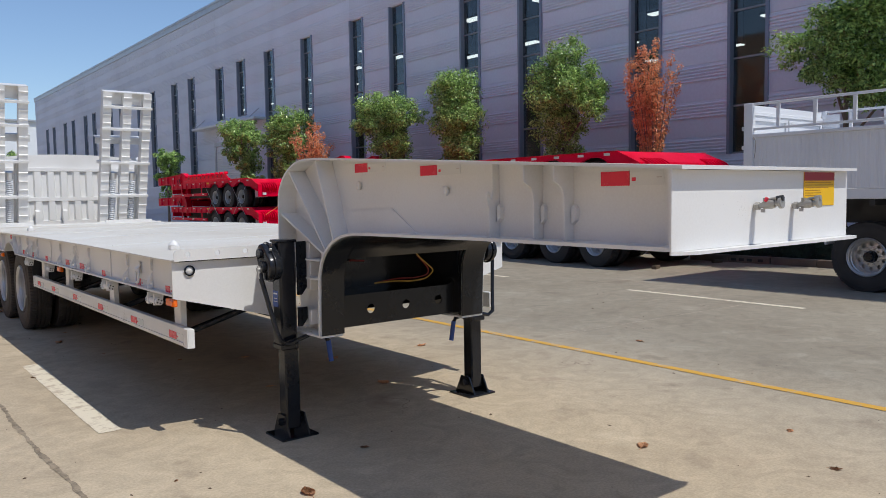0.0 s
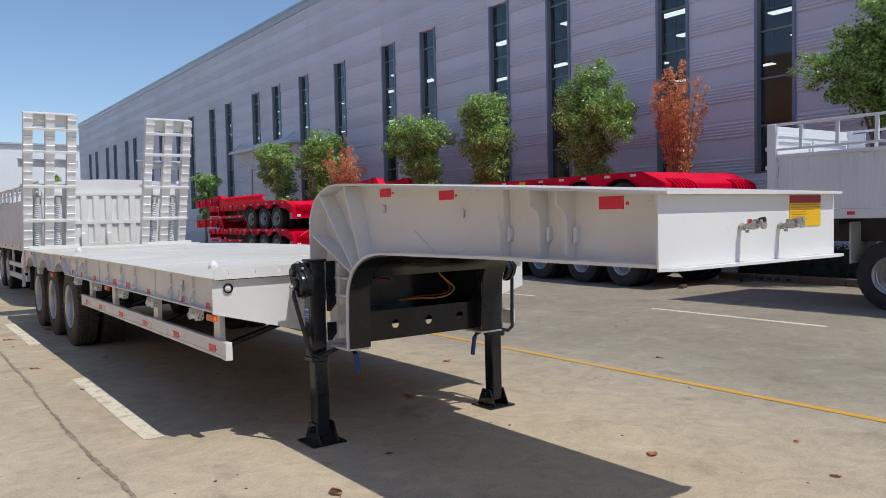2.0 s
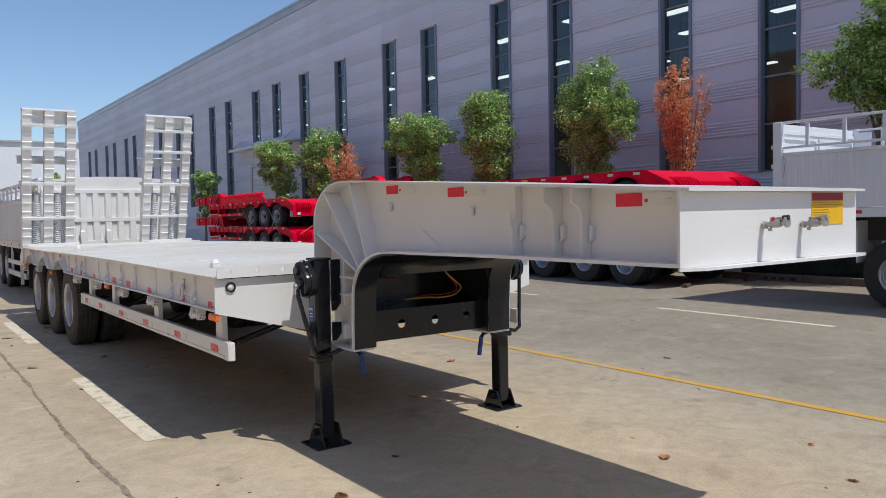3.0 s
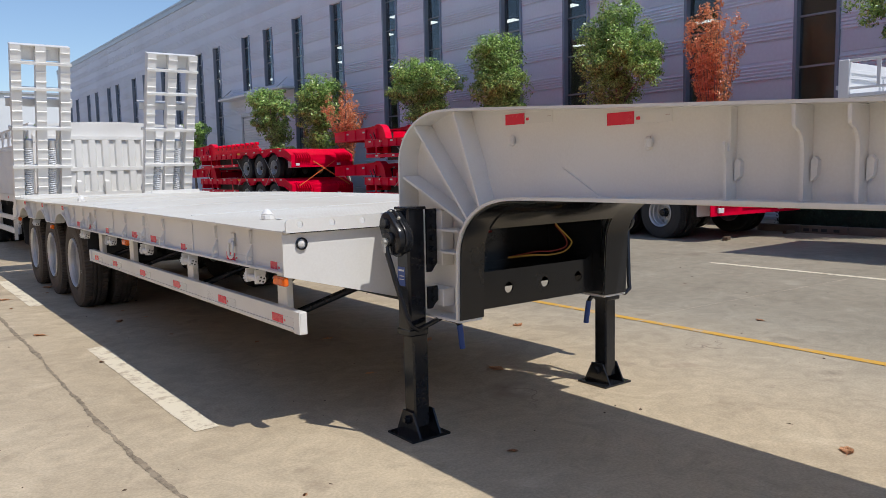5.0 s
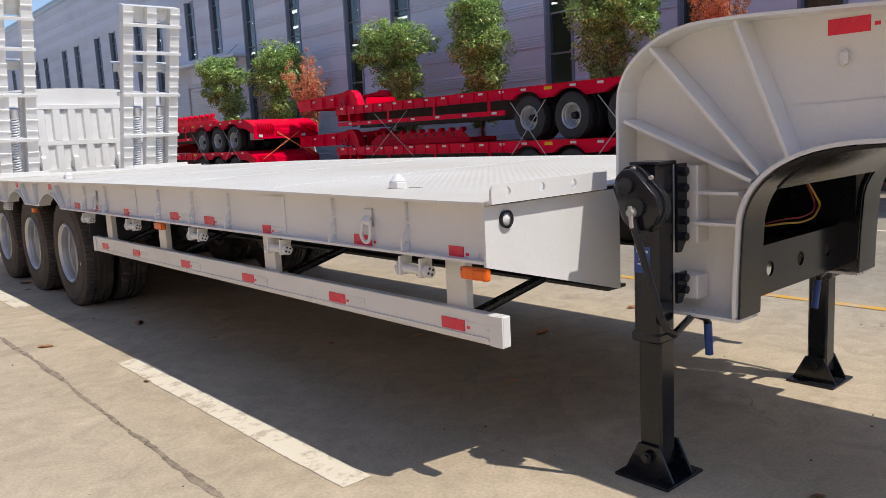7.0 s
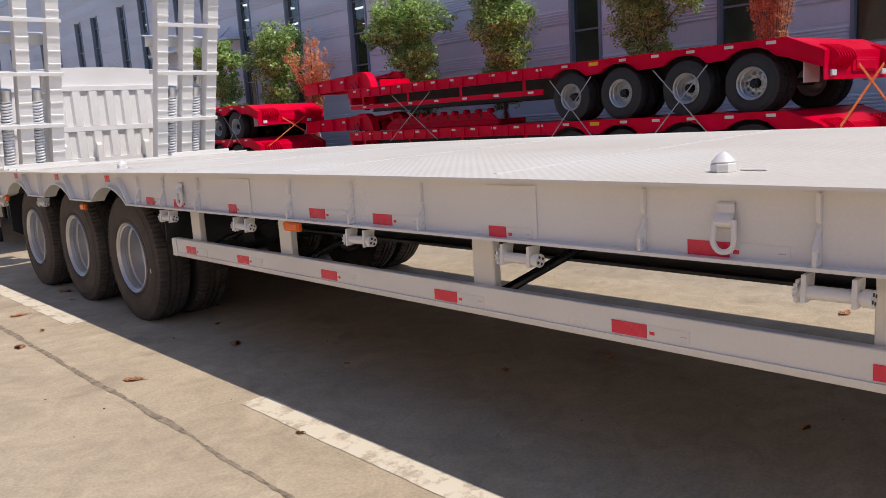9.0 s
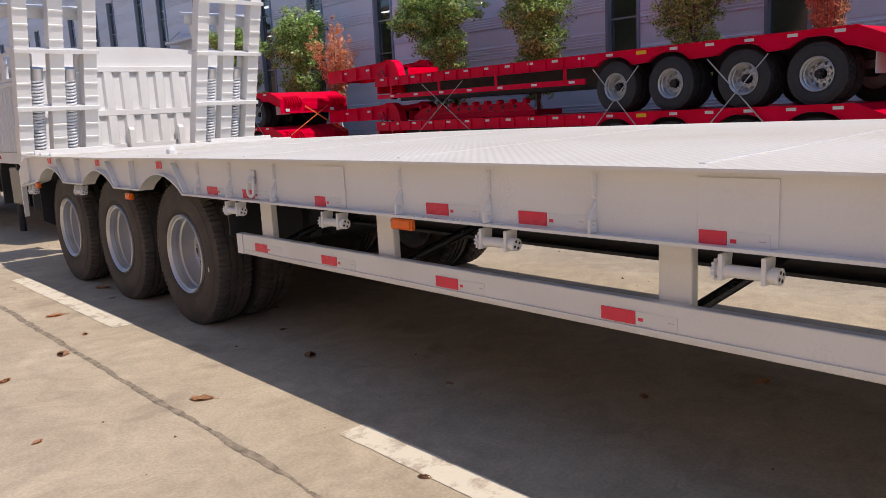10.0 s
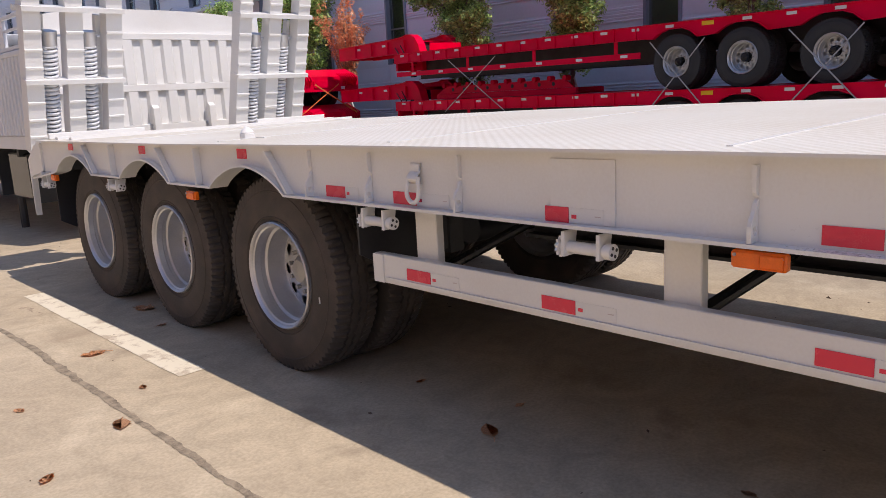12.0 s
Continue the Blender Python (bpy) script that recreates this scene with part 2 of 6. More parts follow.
def checker():
    """White painted tread plate, with raised lozenges, dusty."""
    m = material("tread_plate", (0.765, 0.752, 0.70), 0.5, vary=0.08, scale=0.9, grain=40, bump=0.0, tint=(0.66, 0.62, 0.545))
    t = m.node_tree
    b = t.nodes["Principled BSDF"]
    co = t.nodes.new("ShaderNodeTexCoord")
    mp = t.nodes.new("ShaderNodeMapping")
    mp.inputs["Rotation"].default_value = (0, 0, radians(45))
    mp.inputs["Scale"].default_value = (28, 28, 28)
    t.links.new(co.outputs["Object"], mp.inputs[0])
    wv = t.nodes.new("ShaderNodeTexVoronoi")
    wv.inputs["Scale"].default_value, wv.inputs["Randomness"].default_value = 1, 0
    t.links.new(mp.outputs[0], wv.inputs[0])
    bp = t.nodes.new("ShaderNodeBump")
    bp.invert = True
    bp.inputs["Strength"].default_value, bp.inputs["Distance"].default_value = 1.0, 0.0026
    t.links.new(wv.outputs["Distance"], bp.inputs["Height"])
    # colour is darker between the lozenges and paler on their tops
    lozenge_tone = t.nodes.new("ShaderNodeValToRGB")
    lozenge_tone.color_ramp.elements[0].position, lozenge_tone.color_ramp.elements[0].color = 0.22, (1.0, 1.0, 1.0, 1)
    lozenge_tone.color_ramp.elements[1].position, lozenge_tone.color_ramp.elements[1].color = 0.46, (0.87, 0.855, 0.82, 1)
    t.links.new(wv.outputs["Distance"], lozenge_tone.inputs[0])
    toned = t.nodes.new("ShaderNodeMix")
    toned.data_type, toned.blend_type = "RGBA", "MULTIPLY"
    toned.inputs[0].default_value = 1.0
    t.links.new(b.inputs["Base Color"].links[0].from_socket, toned.inputs[6])
    t.links.new(lozenge_tone.outputs[0], toned.inputs[7])
    t.links.new(toned.outputs[2], b.inputs["Base Color"])
    t.links.new(bp.outputs[0], b.inputs["Normal"])
    return m


DECK = checker()


# ---- mesh helpers ----
def part(name, bm, mat, parent=None, label="", smooth=False):
    """Links a bmesh as one mesh object, under a thing or a part."""
    bmesh.ops.recalc_face_normals(bm, faces=bm.faces)
    me = bpy.data.meshes.new(name)
    bm.to_mesh(me)
    bm.free()
    return piece(name, me, mat, parent, label, smooth)


def piece(name, me, mat, parent=None, label="", smooth=False, at=None):
    if mat and not me.materials:
        me.materials.append(mat)
    if smooth:
        me.shade_smooth()
        me.set_sharp_from_angle(angle=radians(35))
    ob = new(name, me)
    if parent:
        ob.parent = parent
    if at is not None:
        ob.matrix_basis = at
    if label:
        ob["label"] = label
    return ob


def thing(name, label, category, group="", at=(0, 0, 0)):
    ob = new(name)
    ob.empty_display_size = 0.2
    ob.location = at
    return tagged(ob, label, category, group)


def box(bm, lo, hi, bev=0.0):
    vs = [bm.verts.new((x, y, z)) for x in (lo[0], hi[0]) for y in (lo[1], hi[1]) for z in (lo[2], hi[2])]
    fs = [bm.faces.new([vs[i] for i in f]) for f in ((0, 1, 3, 2), (4, 6, 7, 5), (0, 4, 5, 1), (2, 3, 7, 6), (0, 2, 6, 4), (1, 5, 7, 3))]
    if bev:
        es = list({e for f in fs for e in f.edges})
        bmesh.ops.bevel(bm, geom=es, offset=bev, segments=1, affect="EDGES", profile=0.5)
    return bm


def boxes(*pairs, bev=0.0):
    bm = bmesh.new()
    for lo, hi in pairs:
        box(bm, lo, hi, bev)
    return bm


def prism(bm, outline, axis, a, b):
    """A plate: the outline (u, v) in the plane across the axis, from a to b along it."""
    def at(u, v, w):
        return {"x": (w, u, v), "y": (u, w, v), "z": (u, v, w)}[axis]
    n = len(outline)
    lo = [bm.verts.new(at(u, v, a)) for u, v in outline]
    hi = [bm.verts.new(at(u, v, b)) for u, v in outline]
    bm.faces.new(lo)
    bm.faces.new(hi[::-1])
    for i in range(n):
        bm.faces.new((lo[i], lo[(i + 1) % n], hi[(i + 1) % n], hi[i]))
    return bm


def strip(bm, line, x0, x1, thick):
    """A plate bent along the line (y, z), from x0 to x1 across."""
    left = []
    for i, (y, z) in enumerate(line):
        p, q = line[max(0, i - 1)], line[min(len(line) - 1, i + 1)]
        d = Vector((q[0] - p[0], q[1] - p[1])).normalized()
        left.append((y - d.y * thick, z + d.x * thick))
    rows = []
    for (y, z), (v, w) in zip(line, left):
        rows.append([bm.verts.new(c) for c in ((x0, y, z), (x1, y, z), (x1, v, w), (x0, v, w))])
    for a, b in zip(rows, rows[1:]):
        for k in range(4):
            bm.faces.new((a[k], a[(k + 1) % 4], b[(k + 1) % 4], b[k]))
    bm.faces.new(rows[0])
    bm.faces.new(rows[-1][::-1])
    return bm


def rod(bm, points, r, seg=10):
    """A round bar or pipe along the points."""
    pts = [Vector(p) for p in points]
    rings = []
    for i, p in enumerate(pts):
        d = (pts[min(i + 1, len(pts) - 1)] - pts[max(i - 1, 0)]).normalized()
        u = d.orthogonal().normalized() if i == 0 else (side - d * side.dot(d)).normalized()
        side = u
        w = d.cross(u)
        rr = r[i] if isinstance(r, (list, tuple)) else r
        rings.append([bm.verts.new(p + (u * math.cos(k * math.tau / seg) + w * math.sin(k * math.tau / seg)) * rr) for k in range(seg)])
    for a, b in zip(rings, rings[1:]):
        for k in range(seg):
            bm.faces.new((a[k], a[(k + 1) % seg], b[(k + 1) % seg], b[k]))
    bm.faces.new(rings[0][::-1])
    bm.faces.new(rings[-1])
    return bm


def rods(*runs, seg=10):
    bm = bmesh.new()
    for pts, r in runs:
        rod(bm, pts, r, seg)
    return bm


def smooth(points, steps=5):
    """The points joined by a smooth line through them."""
    pts = [Vector(p) for p in points]
    pts = [pts[0] * 2 - pts[1]] + pts + [pts[-1] * 2 - pts[-2]]
    out = []
    for a, b, c, d in zip(pts, pts[1:], pts[2:], pts[3:]):
        for k in range(steps):
            u = k / steps
            out.append((b * 2 + (c - a) * u + (a * 2 - b * 5 + c * 4 - d) * u * u + (b * 3 - a - c * 3 + d) * u ** 3) / 2)
    return out + [pts[-2]]


def turned(bm, profile, seg, axis="x", wave=None):
    """A body of revolution about the axis through the origin: profile of (along, radius)."""
    rings = []
    for k in range(seg):
        a = k * math.tau / seg
        ring = []
        for j, (w, r) in enumerate(profile):
            if wave:
                w, r = wave(k, j, w, r)
            u, v = r * math.cos(a), r * math.sin(a)
            ring.append(bm.verts.new((w, u, v) if axis == "x" else (u, v, w)))
        rings.append(ring)
    for k in range(seg):
        a, b = rings[k], rings[(k + 1) % seg]
        for j in range(len(profile) - 1):
            bm.faces.new((a[j], a[j + 1], b[j + 1], b[j]))
    return bm


def helix(bm, x, y, z0, z1, radius, wire, turns, seg=14):
    n = int(turns * seg)
    rod(bm, [(x + radius * math.cos(i * math.tau / seg), y + radius * math.sin(i * math.tau / seg), z0 + (z1 - z0) * i / n) for i in range(n + 1)], wire, 6)
    return bm


# ---- the yard ----
bm = bmesh.new()
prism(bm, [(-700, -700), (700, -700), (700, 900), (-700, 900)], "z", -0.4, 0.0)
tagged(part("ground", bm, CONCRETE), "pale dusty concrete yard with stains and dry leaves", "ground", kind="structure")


def ragged(x0, x1, y0, y1, z, wobble, n):
    """A thin strip on the ground with uneven long edges."""
    bm = bmesh.new()
    rows = []
    for i in range(n + 1):
        y = y0 + (y1 - y0) * i / n
        a, b = ((noise.noise((y * 1.7, x, 0.3)) + 0.5 * noise.noise((y * 9.0, x, 2.3)) + 0.35 * noise.noise((y * 31.0, x, 5.3))) * wobble for x in (x0, x1 + 7))
        c = noise.noise((y * 0.35, x0, 4.1)) * wobble * 1.5
        rows.append((bm.verts.new((x0 + a + c, y, z)), bm.verts.new((x1 + b + c, y, z))))
    for (a, b), (c, d) in zip(rows, rows[1:]):
        bm.faces.new((a, b, d, c))
    return bm


tagged(part("trim", ragged(-0.812, -0.782, -14, 40, 0.002, 0.026, 2200), CRACK), "dark tarred joint in the concrete", "joint", kind="structure")
tagged(part("trim", ragged(4.155, 4.255, -25, 60, 0.004, 0.004, 160), LINEYELLOW), "worn yellow line painted on the concrete", "road line", kind="structure")
for y0, y1 in ((-5.6, -2.65), (0.33, 3.21), (6.12, 8.98), (11.95, 14.85), (17.8, 20.7)):
    tagged(part("trim", ragged(-0.40, -0.245, y0, y1, 0.003, 0.007, 160), LINEWHITE), "worn white dash painted on the concrete", "road line", "white dashes", "structure")
for y0, y1 in ((-0.25, 2.72), (5.65, 8.55), (-6.2, -3.3)):
    tagged(part("trim", ragged(8.44, 8.56, y0, y1, 0.004, 0.006, 60), LINEWHITE), "worn white dash painted on the concrete", "road line", "white dashes", "structure")
ob = part("trim", ragged(-0.004, 0.004, 0.0, 3.8, 0.002, 0.006, 60), SCRATCH)
ob.location, ob.rotation_euler = (4.45, 0.72, 0), (0, 0, radians(-93))
tagged(ob, "faint pale scratch across the concrete lane", "scratch", kind="structure")
ob = part("trim", ragged(-3.958, -3.95, -20, 14, 0.002, 0.008, 160), CRACK)
ob.rotation_euler = (0, 0, radians(90))
tagged(ob, "thin sawn joint in the concrete", "joint", kind="structure")

# planted strip with a kerb in front of the hall
kerb = tagged(thing("kerb", "row of grey brown concrete kerb stones", "kerb"), kind="structure")
stone = boxes(((14.05, -0.985, -0.02), (14.20, 0.0, 0.16)), bev=0.012)
stone_me = bpy.data.meshes.new("kerb_stone")
stone.to_mesh(stone_me)
stone.free()
for i in range(9):
    piece("kerb_stone", stone_me, KERB, kerb, at=pose(0.004 * (i % 3), 5.25 - i * 1.0, 0))
for y in (4.12, 3.93, 3.74, 3.48):
    part("drain_slot", boxes(((14.042, y - 0.06, 0.04), (14.049, y + 0.06, 0.10))), DARK, kerb)


def clump(bm, centre, size, count, leaf, rng, flat=0.0):
    """Loose leaves through an ellipsoid, thicker near its skin."""
    for _ in range(count):
        d = Vector((rng.gauss(0, 1), rng.gauss(0, 1), rng.gauss(0, 1))).normalized()
        r = rng.random() ** 0.38
        p = Vector((centre[k] + d[k] * size[k] * r for k in range(3)))
        n = (d + Vector((rng.gauss(0.1, 0.55), rng.gauss(-0.3, 0.55), rng.gauss(0.85, 0.55)))).normalized()
        u = n.orthogonal().normalized()
        u = (Matrix.Rotation(rng.random() * math.tau, 3, n) @ u)
        w = n.cross(u)
        a = leaf * (0.7 + 0.6 * rng.random())
        q = [p - u * a * 0.5, p - w * a * 0.22 + n * a * 0.05, p + u * a * 0.5 - n * a * 0.1, p + w * a * 0.22 + n * a * 0.05]
        bm.faces.new([bm.verts.new(c) for c in q])


rng = random.Random(5)
bm = bmesh.new()
box(bm, (14.42, -3.6, 0.0), (14.80, 4.95, 0.74))
for i in range(44):
    clump(bm, (14.60 + rng.uniform(-0.08, 0.08), 4.9 - i * 0.195, 0.72 + rng.uniform(-0.04, 0.04)), (0.27, 0.22, 0.14), 90, 0.06, rng)
    for z in (0.2, 0.42, 0.62):
        clump(bm, (14.42, 4.9 - i * 0.195, z), (0.07, 0.15, 0.14), 55, 0.06, rng)
tagged(part("hedge", bm, HEDGE), "low dark green clipped hedge behind the kerb", "hedge", kind="stuff")

# ---- the hall ----
HX, HTOP, WTOP, WBOT, HEND = 17.2, 13.55, 9.62, 2.6, 95.0
PERIOD, WW = 7.85, 1.05
starts = [-10.1, -6.95, -2.25, 0.9, 5.62, 8.86, 13.62, 16.77, 21.49, 24.67, 29.36, 33.56, 37.27, 40.41, 45.16, 48.39, 53.05, 56.2, 61.0, 64.2, 69.5, 72.5, 77.2, 80.6, 85.7, 89.0]
wall = tagged(thing("wall_west", "long hall wall of lilac grey ribbed metal cladding", "wall"), kind="structure")
bm = bmesh.new()
box(bm, (HX, -14, -0.3), (HX + 0.25, HEND, WBOT))
box(bm, (HX, -14, WTOP), (HX + 0.25, HEND, HTOP))
edges = [-14.0] + [v for y in starts for v in (y - WW / 2, y + WW / 2)] + [HEND]
for a, b in zip(edges[::2], edges[1::2]):
    box(bm, (HX, a, WBOT), (HX + 0.25, b, WTOP))
part("backing", bm, PANEL, wall)
bm = boxes(((HX - 0.10, -14.1, HTOP), (HX + 0.35, HEND + 0.1, HTOP + 0.14)), ((HX - 0.07, -14.1, HTOP - 0.35), (HX - 0.004, HEND + 0.1, HTOP - 0.004)))
part("coping", bm, FRAME, wall, "pale metal roof edge")
bm = boxes(((HX + 0.26, HEND - 0.2, -0.3), (58, HEND, HTOP)))
tagged(part("wall_north", bm, PANEL), "end wall of the hall in lilac grey cladding", "wall", kind="structure")
tagged(part("wall_south", boxes(((HX + 0.26, -14, -0.3), (58, -13.8, HTOP))), PANEL), "end wall of the hall in lilac grey cladding", "wall", kind="structure")
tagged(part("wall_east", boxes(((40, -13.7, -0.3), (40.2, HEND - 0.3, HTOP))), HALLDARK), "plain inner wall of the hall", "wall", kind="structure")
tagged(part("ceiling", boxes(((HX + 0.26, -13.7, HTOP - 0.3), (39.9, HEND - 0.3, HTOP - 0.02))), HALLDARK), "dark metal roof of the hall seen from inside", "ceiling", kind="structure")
for k in range(14):
    for n, x in enumerate((19.6, 22.0, 25.2, 29.4, 34.5)):
        y = 2.6 + k * 4.1 + n * 1.5
        ob = thing("ceiling_light", "long white lamp under the hall roof", "lamp", "hall lamps", (x, y, 8.9))
        part("housing", boxes(((-0.22, -0.9, 0.06), (0.22, 0.9, 0.14)), ((-0.01, -0.9, 0.14), (0.01, -0.88, 4.38)), ((-0.01, 0.88, 0.14), (0.01, 0.9, 4.38))), DARK, ob)
        part("tube", boxes(((-0.20, -0.85, 0.0), (0.20, 0.85, 0.055))), LAMP, ob)

# cladding sheets: flat and ribbed by turns
ROW = (WTOP - WBOT) / 14


def sheet(width, ribbed):
    me_bm = bmesh.new()
    h = ROW - 0.012
    line = [(0.0, 0.0)]
    if ribbed:
        n = 5
        for i in range(n):
            z = 0.03 + (h - 0.06) * i / n
            d = (h - 0.06) / n
            line += [(0.0, z), (0.028, z + d * 0.12), (0.028, z + d * 0.5), (0.0, z + d * 0.62)]
    line += [(0.0, h)]
    out = [(HX - 0.022 - d, z) for d, z in line]
    lo = [me_bm.verts.new((x, -width / 2 + 0.004, z)) for x, z in out]
    hi = [me_bm.verts.new((x, width / 2 - 0.004, z)) for x, z in out]
    for i in range(len(out) - 1):
        me_bm.faces.new((lo[i], lo[i + 1], hi[i + 1], hi[i]))
    b0, b1, t0, t1 = (me_bm.verts.new((HX - 0.003, s * (width / 2 - 0.004), z)) for z, s in ((0, -1), (0, 1), (h, -1), (h, 1)))
    me_bm.faces.new((lo[0], hi[0], b1, b0))
    me_bm.faces.new((lo[-1], t0, t1, hi[-1]))
    me_bm.faces.new((b0, t0) + tuple(reversed(lo)))
    me_bm.faces.new((b1,) + tuple(hi) + (t1,))
    bmesh.ops.recalc_face_normals(me_bm, faces=me_bm.faces)
    me = bpy.data.meshes.new("cladding_sheet")
    me_bm.to_mesh(me)
    me_bm.free()
    me.materials.append(PANEL)
    return me


SHEETS = {}
far_sheets = []
rng = random.Random(11)


def lay(y0, y1, z, row):
    width = round(y1 - y0, 3)
    ribbed = (row + (1 if y0 > 11 else 0)) % 2 == 0
    key = (width, ribbed)
    if key not in SHEETS:
        SHEETS[key] = sheet(width, ribbed)
    if y0 > 34 or y1 < 2:
        far_sheets.append((SHEETS[key], (y0 + y1) / 2, z))
    else:
        piece("cladding_sheet", SHEETS[key], None, wall, at=pose(0, (y0 + y1) / 2, z))


bays = list(zip(edges[::2], edges[1::2]))
for a, b in bays:
    for row in range(14):
        lay(a, b, WBOT + row * ROW + 0.006, row)
top_rows = int((HTOP - 0.36 - WTOP) / ROW)
for row in range(top_rows):
    y = -14.0
    while y < HEND - 0.1:
        lay(y, min(y + PERIOD, HEND), WTOP + row * ROW + 0.006, row + 1)
        y += PERIOD
for row in range(5):
    y = -14.0
    while y < HEND - 0.1:
        lay(y, min(y + PERIOD, HEND), 0.02 + row * ROW, row)
        y += PERIOD
verts, faces = [], []
for me, y, z in far_sheets:
    base = len(verts)
    verts += [(v.co.x, v.co.y + y, v.co.z + z) for v in me.vertices]
    faces += [[base + i for i in p.vertices] for p in me.polygons]
me = bpy.data.meshes.new("cladding")
me.from_pydata(verts, [], faces)
tagged(piece("cladding", me, PANEL, wall), kind="stuff")

# tall narrow windows
pane_h = 1.25


def window_meshes():
    frame_bm = boxes(((HX - 0.09, -WW / 2 - 0.05, 0), (HX + 0.20, -WW / 2 + 0.035, 1)), ((HX - 0.09, WW / 2 - 0.035, 0), (HX + 0.20, WW / 2 + 0.05, 1)))
    me = bpy.data.meshes.new("window_frame")
    frame_bm.to_mesh(me)
    frame_bm.free()
    bar = boxes(((HX + 0.06, -WW / 2 + 0.036, -0.025), (HX + 0.14, WW / 2 - 0.036, 0.025)))
    me2 = bpy.data.meshes.new("transom")
    bar.to_mesh(me2)
    bar.free()
    pane = boxes(((HX + 0.095, -WW / 2 + 0.037, 0), (HX + 0.105, WW / 2 - 0.037, 1)))
    me3 = bpy.data.meshes.new("pane")
    pane.to_mesh(me3)
    pane.free()
    return me, me2, me3


FR, TR, PA = window_meshes()
for n, y in enumerate(starts):
    bottom = 6.45 if 34.5 < y < 42 else WBOT
    win = thing(f"window_{n + 1}", "tall narrow dark glazed window in a grey metal frame", "window", "hall windows", (0, y, 0))
    win["kind"] = "structure"
    piece("window_frame", FR, WINFRAME, win, at=Matrix.LocRotScale((0, 0, bottom), None, (1, 1, WTOP - bottom)))
    if bottom > WBOT:
        part("infill", boxes(((HX - 0.02, -WW / 2 + 0.004, WBOT), (HX + 0.2, WW / 2 - 0.004, bottom - 0.03))), PANEL, win)
    zs = [bottom]
    while zs[-1] < WTOP - 0.3:
        zs.append(min(zs[-1] + pane_h, WTOP))
    for z in (zs[:-1] + [WTOP - 0.03]):
        piece("transom", TR, MULLION, win, at=pose(0, 0, z + 0.026))
    for a, b in zip(zs, zs[1:]):
        ob = piece("pane", PA, GLASS, win, at=Matrix.LocRotScale((0, 0, a + 0.052), None, (1, 1, b - a - 0.054)))
        ob.visible_shadow = False

# canopy and roller door
can = thing("canopy", "flat grey metal canopy over the roller door", "canopy", at=(HX, 38.9, 5.95))
can["kind"] = "structure"
part("roof", boxes(((-0.85, -4.9, 0.0), (-0.1, 4.4, 0.14)), bev=0.02), GREYWALL, can)
part("bracket", rods(([(-0.75, -4, 0.14), (-0.10, -4, 0.7)], 0.03)), FRAME, can)
part("bracket", rods(([(-0.75, 4, 0.14), (-0.10, 4, 0.7)], 0.03)), FRAME, can)
door = thing("door_1", "closed grey slatted roller door", "roller door", at=(HX - 0.06, 38.8, 0))
door["kind"] = "structure"
slat = boxes(((-0.03, -2.4, 0.0), (0.02, 2.4, 0.135)), bev=0.02)
sm = bpy.data.meshes.new("slat")
slat.to_mesh(sm)
slat.free()
for i in range(32):
    piece("slat", sm, GREYWALL, door, at=pose(0, 0, i * 0.15))
part("door_frame", boxes(((-0.08, -2.6, 0), (0.03, -2.42, 4.95)), ((-0.08, 2.42, 0), (0.03, 2.6, 4.95)), ((-0.08, -2.6, 4.86), (0.03, 2.6, 5.1))), FRAME, door)

# a pale hall far off, closing the yard
fb = thing("far_hall", "long pale industrial hall far across the yard", "building", at=(-40, 150, 0))
part("wall", boxes(((-90, 0, -0.3), (110, 30, 16.1))), FARWALL, fb)
part("roof", boxes(((-90.5, -0.5, 16.1), (110.5, 30.5, 16.4))), FRAME, fb)
wb = boxes(((-0.8, -0.06, 0), (0.8, -0.004, 1.5)))
wm = bpy.data.meshes.new("window")
wb.to_mesh(wm)
wb.free()
for i in range(24):
    piece("window", wm, DARK, fb, at=pose(-86 + i * 6.4, 0, 4.2))

# plain walls added unseen behind the camera, closing the yard, bouncing warm light
tagged(part("wall_bounce", boxes(((-17.3, 1.0, -0.3), (-17.0, 120, 13.0))), TANWALL), "plain tan wall, unseen, added to bounce dimmer warm light", "wall", kind="structure")
tagged(part("wall_bounce", boxes(((-17.3, -40, -0.3), (-17.0, 0.9, 13.0))), CREAM), "plain cream wall, unseen, added to bounce warm light", "wall", kind="structure")
tagged(part("wall_unseen", boxes(((-17.3, -40.6, -0.3), (60, -40.3, 7.0))), CREAM), "plain cream wall, unseen, added to close the yard's end", "wall", kind="structure")


